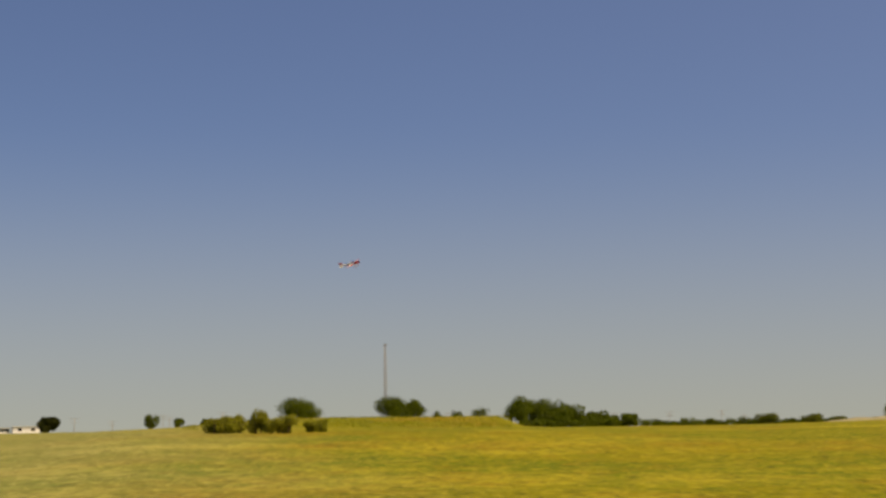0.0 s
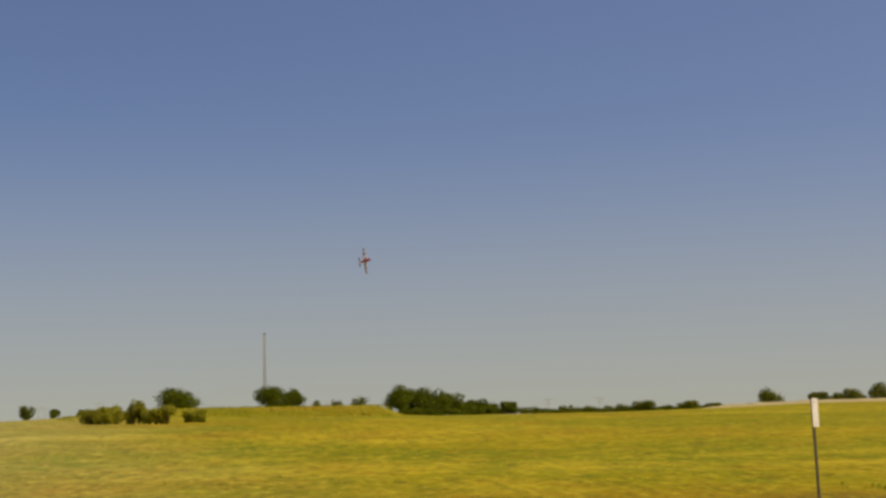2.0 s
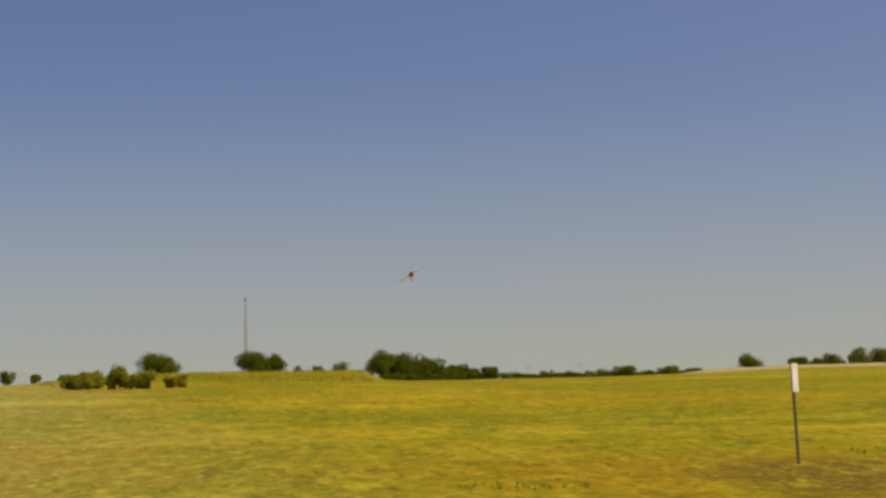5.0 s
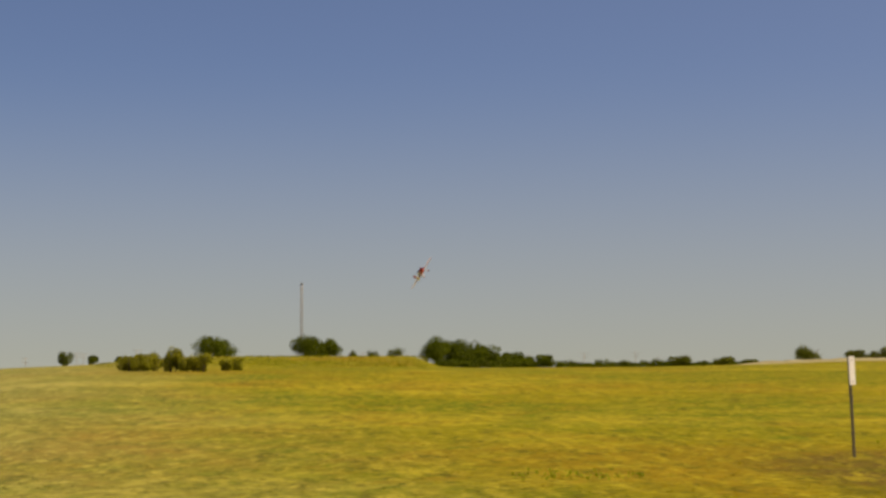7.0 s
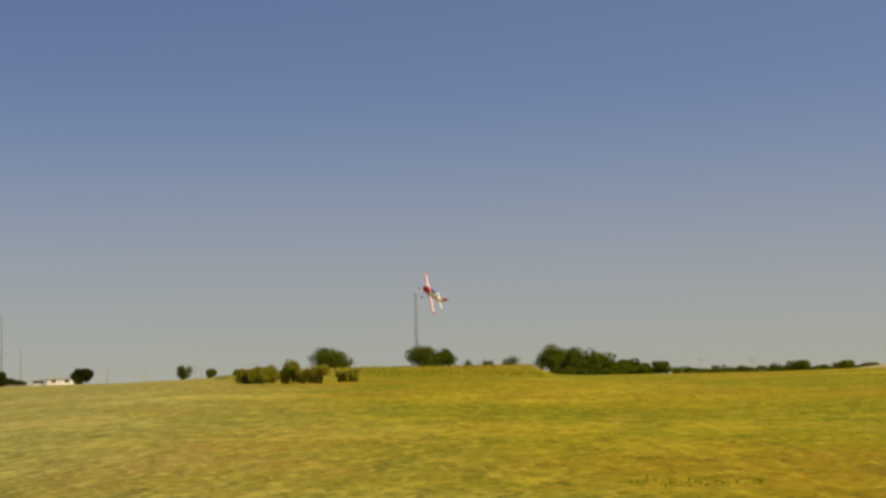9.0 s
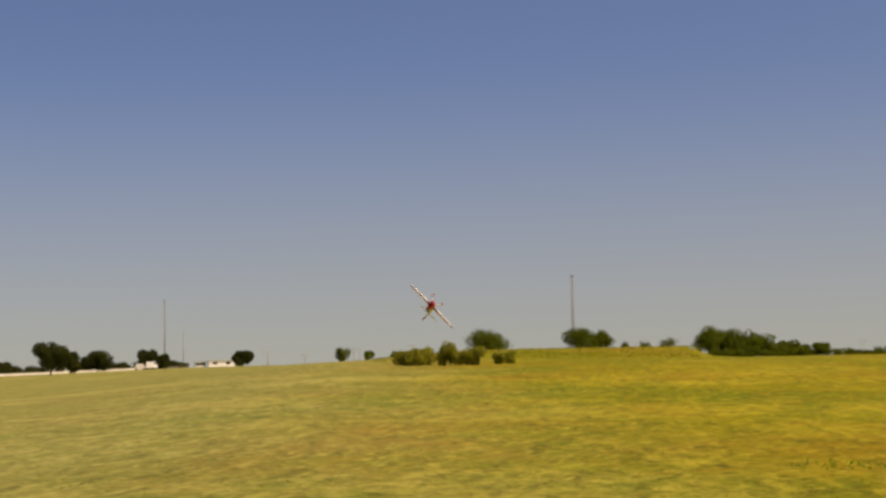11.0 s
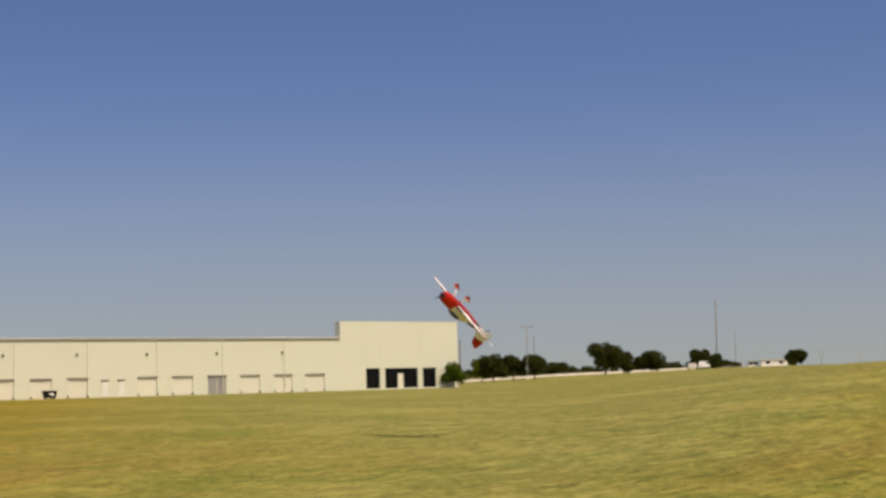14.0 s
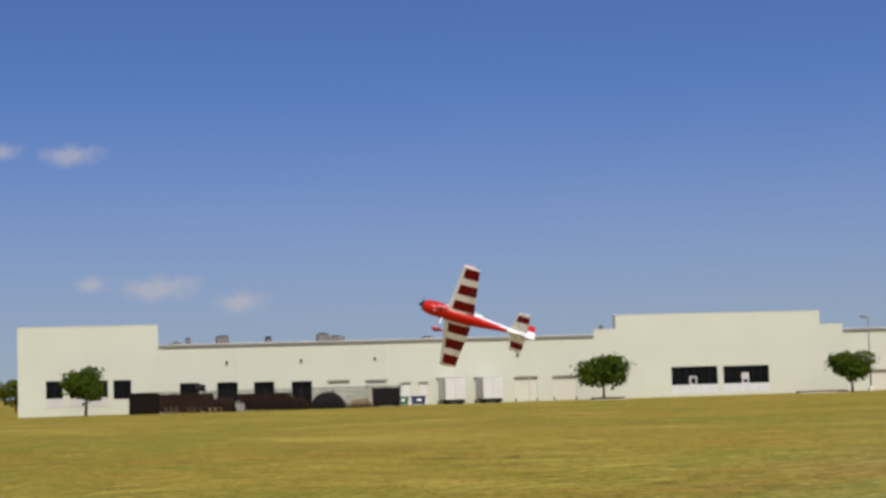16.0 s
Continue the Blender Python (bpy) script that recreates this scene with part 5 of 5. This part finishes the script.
# seconds, place, heading, climb and roll of the aeroplane
FLIGHT = [
    (0.0, -10.07, 193.92, 20.22, -31.0, 9.6, 25.0), (0.1, -9.06, 193.04, 20.38, -33.0, 12.1, -1.5),
    (0.2, -8.22, 192.14, 20.68, -35.2, 14.1, -28.0), (0.3, -7.39, 191.26, 20.79, -37.9, 15.7, -54.5),
    (0.4, -6.45, 190.48, 20.39, -41.6, 17.0, -81.3), (0.5, -5.29, 189.72, 19.97, -46.4, 18.3, -108.4),
    (0.6, -4.13, 188.91, 19.81, -50.4, 19.3, -132.8), (0.7, -3.14, 188.06, 19.80, -53.4, 19.6, -155.3),
    (0.8, -2.50, 187.20, 19.86, -55.1, 18.6, -176.5), (0.9, -2.03, 186.35, 19.82, -55.8, 16.9, -197.1),
    (1.0, -1.54, 185.54, 19.54, -55.6, 15.2, -217.9), (1.1, -1.00, 184.76, 19.02, -54.8, 13.9, -239.1),
    (1.2, -0.40, 183.97, 18.56, -53.7, 12.8, -260.9), (1.3, 0.29, 183.12, 18.45, -52.5, 11.8, -283.3),
    (1.4, 1.00, 182.22, 18.55, -51.7, 10.6, -305.2), (1.5, 1.63, 181.33, 18.65, -51.9, 9.4, -326.9),
    (1.6, 2.06, 180.46, 18.56, -53.6, 8.1, -348.7), (1.7, 2.39, 179.60, 18.39, -56.2, 6.8, -371.0),
    (1.8, 2.70, 178.74, 18.27, -59.0, 5.7, -393.9), (1.9, 3.45, 177.90, 17.99, -61.7, 4.4, -418.6),
    (2.0, 4.34, 177.07, 17.62, -63.8, 3.4, -444.3), (2.1, 5.10, 176.25, 17.19, -64.7, 3.4, -470.3),
    (2.2, 5.70, 175.43, 16.78, -65.0, 4.2, -496.6), (2.3, 6.09, 174.59, 16.49, -65.1, 5.7, -521.0),
    (2.4, 6.36, 173.74, 16.28, -65.3, 7.8, -543.0), (2.5, 6.59, 172.88, 16.13, -66.2, 10.4, -565.0),
    (2.6, 6.85, 172.01, 16.00, -68.2, 13.3, -589.0), (2.7, 7.13, 171.14, 15.86, -70.7, 16.2, -614.0),
    (2.8, 7.40, 170.28, 15.63, -73.2, 18.6, -638.0), (2.9, 7.64, 169.44, 15.27, -75.3, 20.1, -662.0),
    (3.0, 7.83, 168.60, 14.93, -77.5, 20.4, -688.0), (3.1, 7.98, 167.73, 14.77, -80.7, 19.5, -714.0),
    (3.2, 8.11, 166.86, 14.68, -83.8, 17.9, -738.0), (3.3, 8.30, 165.99, 14.56, -86.0, 16.3, -766.0),
    (3.4, 8.57, 165.13, 14.33, -86.4, 15.2, -796.0), (3.5, 8.89, 164.27, 14.04, -85.7, 14.4, -828.0),
    (3.6, 9.22, 163.41, 13.74, -85.1, 13.7, -854.0), (3.7, 9.49, 162.52, 13.47, -84.8, 12.8, -881.0),
    (3.8, 9.71, 161.56, 13.21, -84.7, 11.8, -904.8), (3.9, 9.87, 160.54, 12.96, -84.7, 10.9, -931.5),
    (4.0, 9.97, 159.46, 12.71, -84.8, 9.9, -958.3), (4.1, 10.03, 158.33, 12.48, -85.0, 9.0, -985.1),
    (4.2, 10.04, 157.16, 12.25, -85.3, 8.1, -1011.8), (4.3, 10.01, 155.94, 12.03, -85.7, 7.2, -1038.6),
    (4.4, 9.94, 154.68, 11.82, -86.1, 6.4, -1065.4), (4.5, 9.84, 153.40, 11.61, -86.7, 5.7, -1092.1),
    (4.6, 9.70, 152.08, 11.41, -87.2, 5.1, -1118.9), (4.7, 9.54, 150.74, 11.22, -87.9, 4.6, -1145.7),
    (4.8, 9.36, 149.38, 11.04, -88.6, 4.3, -1172.4), (4.9, 9.15, 148.01, 10.87, -89.3, 4.1, -1199.2),
    (5.0, 8.92, 146.64, 10.70, -90.0, 4.1, -1226.0), (5.1, 8.69, 145.26, 10.54, -90.8, 4.2, -1252.7),
    (5.2, 8.44, 143.88, 10.38, -91.6, 4.6, -1279.5), (5.3, 8.19, 142.50, 10.24, -92.3, 5.2, -1306.3),
    (5.4, 7.94, 141.14, 10.10, -93.1, 6.0, -1333.0), (5.5, 7.68, 139.79, 9.96, -93.8, 7.1, -1359.8),
    (5.6, 7.44, 138.47, 9.83, -94.6, 8.5, -1386.6), (5.7, 7.20, 137.17, 9.71, -95.2, 10.1, -1413.3),
    (5.8, 6.97, 135.90, 9.59, -95.9, 12.1, -1440.1), (5.9, 6.79, 134.63, 9.53, -98.9, 14.6, -1468.3),
    (6.0, 6.58, 133.38, 9.43, -100.1, 16.8, -1496.2), (6.1, 6.32, 132.14, 9.25, -97.7, 18.5, -1523.7),
    (6.2, 6.09, 130.91, 9.10, -94.3, 19.4, -1550.6), (6.3, 5.97, 129.67, 9.08, -92.4, 19.2, -1576.7),
    (6.4, 5.76, 128.44, 9.03, -91.6, 18.4, -1601.5), (6.5, 5.24, 127.27, 8.83, -91.6, 17.5, -1624.7),
    (6.6, 4.92, 126.12, 8.51, -91.7, 16.9, -1647.6), (6.7, 4.68, 124.95, 8.40, -91.2, 16.0, -1671.3),
    (6.8, 4.50, 123.78, 8.40, -90.0, 15.3, -1695.2), (6.9, 4.36, 122.61, 8.41, -87.6, 15.1, -1718.8),
    (7.0, 4.15, 121.45, 8.40, -86.7, 14.8, -1741.7), (7.1, 3.75, 120.29, 8.37, -89.6, 14.0, -1763.4),
    (7.2, 3.33, 119.13, 8.32, -94.4, 13.3, -1785.7), (7.3, 3.03, 117.98, 8.29, -99.0, 13.6, -1810.7),
    (7.4, 2.83, 116.83, 8.22, -102.1, 14.5, -1837.7), (7.5, 2.72, 115.69, 8.06, -102.1, 15.6, -1866.4),
    (7.6, 2.54, 114.57, 7.76, -101.3, 16.5, -1891.9), (7.7, 2.29, 113.44, 7.43, -99.7, 17.4, -1914.8),
    (7.8, 1.96, 112.32, 7.20, -98.0, 18.0, -1935.7), (7.9, 1.55, 111.19, 7.17, -96.2, 18.4, -1955.0),
    (8.0, 1.12, 110.07, 7.21, -94.5, 18.5, -1975.5), (8.1, 0.76, 108.96, 7.15, -92.8, 18.5, -2000.0),
    (8.2, 0.44, 107.86, 7.05, -91.7, 18.2, -2027.0), (8.3, 0.15, 106.76, 6.95, -91.7, 17.6, -2055.0),
    (8.4, -0.12, 105.66, 6.90, -93.2, 16.7, -2082.4), (8.5, -0.41, 104.55, 6.94, -96.9, 15.3, -2107.9),
    (8.6, -0.75, 103.45, 6.81, -101.0, 14.9, -2131.0), (8.7, -1.07, 102.36, 6.65, -105.7, 14.9, -2155.8),
    (8.8, -1.46, 101.25, 6.54, -109.6, 15.2, -2181.4), (8.9, -1.97, 100.11, 6.56, -111.1, 15.9, -2207.0),
    (9.0, -2.50, 98.95, 6.60, -110.5, 16.9, -2232.9), (9.1, -2.95, 97.78, 6.55, -108.0, 18.0, -2259.8),
    (9.2, -3.35, 96.60, 6.45, -104.4, 19.3, -2287.0), (9.3, -3.80, 95.44, 6.40, -102.1, 20.1, -2313.7),
    (9.4, -4.23, 94.32, 6.34, -99.6, 20.5, -2340.2), (9.5, -4.64, 93.23, 6.26, -97.1, 20.5, -2366.6),
    (9.6, -5.04, 92.17, 6.16, -94.5, 20.1, -2392.9), (9.7, -5.41, 91.13, 6.06, -92.0, 19.4, -2419.0),
    (9.8, -5.77, 90.11, 5.94, -89.5, 18.5, -2445.0), (9.9, -6.12, 89.10, 5.81, -87.1, 17.4, -2471.0),
    (10.0, -6.44, 88.11, 5.68, -84.9, 16.1, -2496.7), (10.1, -6.76, 87.12, 5.54, -82.8, 14.8, -2522.4),
    (10.2, -7.05, 86.14, 5.39, -81.0, 13.4, -2547.9), (10.3, -7.34, 85.15, 5.24, -79.5, 12.1, -2573.3),
    (10.4, -7.61, 84.17, 5.09, -78.3, 10.8, -2598.6), (10.5, -7.86, 83.18, 4.94, -77.5, 9.8, -2623.7),
    (10.6, -8.11, 82.17, 4.79, -77.1, 8.9, -2648.7), (10.7, -8.34, 81.15, 4.64, -77.1, 8.3, -2673.5),
    (10.8, -8.57, 80.12, 4.49, -77.7, 8.0, -2698.2), (10.9, -8.78, 79.06, 4.35, -78.8, 8.0, -2722.7),
    (11.0, -8.98, 77.98, 4.22, -80.6, 8.5, -2747.1), (11.1, -9.17, 76.87, 4.09, -82.9, 9.5, -2771.4),
    (11.2, -9.36, 75.72, 3.98, -86.0, 11.1, -2795.5), (11.3, -9.53, 74.54, 3.88, -89.8, 13.2, -2819.4),
    (11.4, -9.68, 73.36, 3.67, -94.2, 14.7, -2841.9), (11.5, -9.85, 72.16, 3.55, -98.4, 16.9, -2865.5),
    (11.6, -10.05, 70.94, 3.58, -102.3, 20.5, -2891.0), (11.7, -10.21, 69.72, 3.63, -104.4, 23.4, -2917.0),
    (11.8, -10.27, 68.51, 3.55, -103.1, 23.2, -2942.0), (11.9, -10.37, 67.26, 3.41, -100.6, 22.1, -2967.2),
    (12.0, -10.70, 65.94, 3.28, -98.7, 22.7, -2993.7), (12.1, -10.92, 64.63, 3.12, -100.9, 21.1, -3015.5),
    (12.2, -11.32, 63.29, 3.23, -98.0, 23.5, -3036.1), (12.3, -11.74, 61.96, 3.43, -95.2, 26.4, -3056.6),
    (12.4, -11.97, 60.69, 3.50, -97.5, 26.2, -3078.1), (12.5, -12.22, 59.45, 3.51, -100.7, 23.8, -3101.7),
    (12.6, -12.67, 58.23, 3.55, -100.4, 20.1, -3128.8), (12.7, -13.16, 57.03, 3.59, -99.6, 17.4, -3156.6),
    (12.8, -13.49, 55.91, 3.64, -101.2, 17.9, -3182.2), (12.9, -13.79, 54.82, 3.68, -103.5, 18.9, -3205.8),
    (13.0, -14.18, 53.73, 3.69, -104.5, 17.4, -3227.5), (13.1, -14.69, 52.61, 3.68, -106.1, 17.0, -3250.3),
    (13.2, -15.04, 51.50, 3.65, -107.8, 15.7, -3275.9), (13.3, -15.34, 50.37, 3.60, -108.4, 15.0, -3302.8),
    (13.4, -15.66, 49.16, 3.54, -106.8, 16.5, -3329.7), (13.5, -16.05, 47.92, 3.48, -104.5, 19.0, -3354.0),
    (13.6, -16.52, 46.68, 3.41, -102.7, 21.7, -3372.8), (13.7, -17.06, 45.47, 3.38, -101.5, 24.3, -3390.9),
    (13.8, -17.62, 44.29, 3.44, -100.5, 26.5, -3413.1), (13.9, -18.09, 43.17, 3.48, -99.3, 27.1, -3437.8),
    (14.0, -18.36, 42.14, 3.37, -97.1, 25.0, -3463.4), (14.1, -18.71, 41.10, 3.32, -99.6, 22.5, -3488.2),
    (14.2, -19.14, 40.07, 3.32, -99.9, 20.3, -3513.0), (14.3, -19.61, 39.07, 3.34, -100.1, 18.6, -3535.7),
    (14.4, -20.06, 38.09, 3.35, -102.2, 17.2, -3554.4), (14.5, -20.59, 37.10, 3.32, -104.7, 17.5, -3575.7),
    (14.6, -21.28, 36.07, 3.23, -105.8, 20.7, -3606.4), (14.7, -21.90, 35.14, 3.24, -107.4, 22.5, -3629.4),
    (14.8, -22.59, 34.17, 3.31, -108.0, 19.5, -3659.6), (14.9, -23.14, 33.28, 3.24, -108.7, 21.6, -3686.8),
    (15.0, -23.68, 32.45, 3.18, -108.1, 24.5, -3707.5), (15.1, -24.39, 31.64, 3.09, -106.2, 26.9, -3722.7),
    (15.2, -25.23, 30.84, 3.06, -105.6, 28.8, -3737.3), (15.3, -26.14, 30.05, 3.18, -108.5, 30.4, -3756.3),
    (15.4, -26.95, 29.33, 3.20, -113.0, 27.6, -3774.9), (15.5, -27.68, 28.60, 3.18, -113.8, 24.8, -3800.2),
    (15.6, -28.34, 27.78, 3.21, -116.4, 22.4, -3828.3), (15.7, -29.00, 26.86, 3.26, -118.3, 20.9, -3855.7),
    (15.8, -29.70, 25.90, 3.24, -119.1, 20.6, -3872.4), (15.9, -30.48, 24.92, 3.24, -123.9, 19.7, -3887.7),
    (16.0, -31.30, 23.92, 3.27, -130.7, 18.5, -3901.0),
]


def motions():
    walk(plane, [(t, pose(x, y, z) @ pose(0, 0, 0, 0, 0, head) @ pose(0, 0, 0, 0, -climb, 0) @ pose(0, 0, 0, roll, 0, 0)) for t, x, y, z, head, climb, roll in FLIGHT])
    walk(propeller, [(k / 10, pose(0, 0, 0, 77.0 * k)) for k in range(161)])


motions()
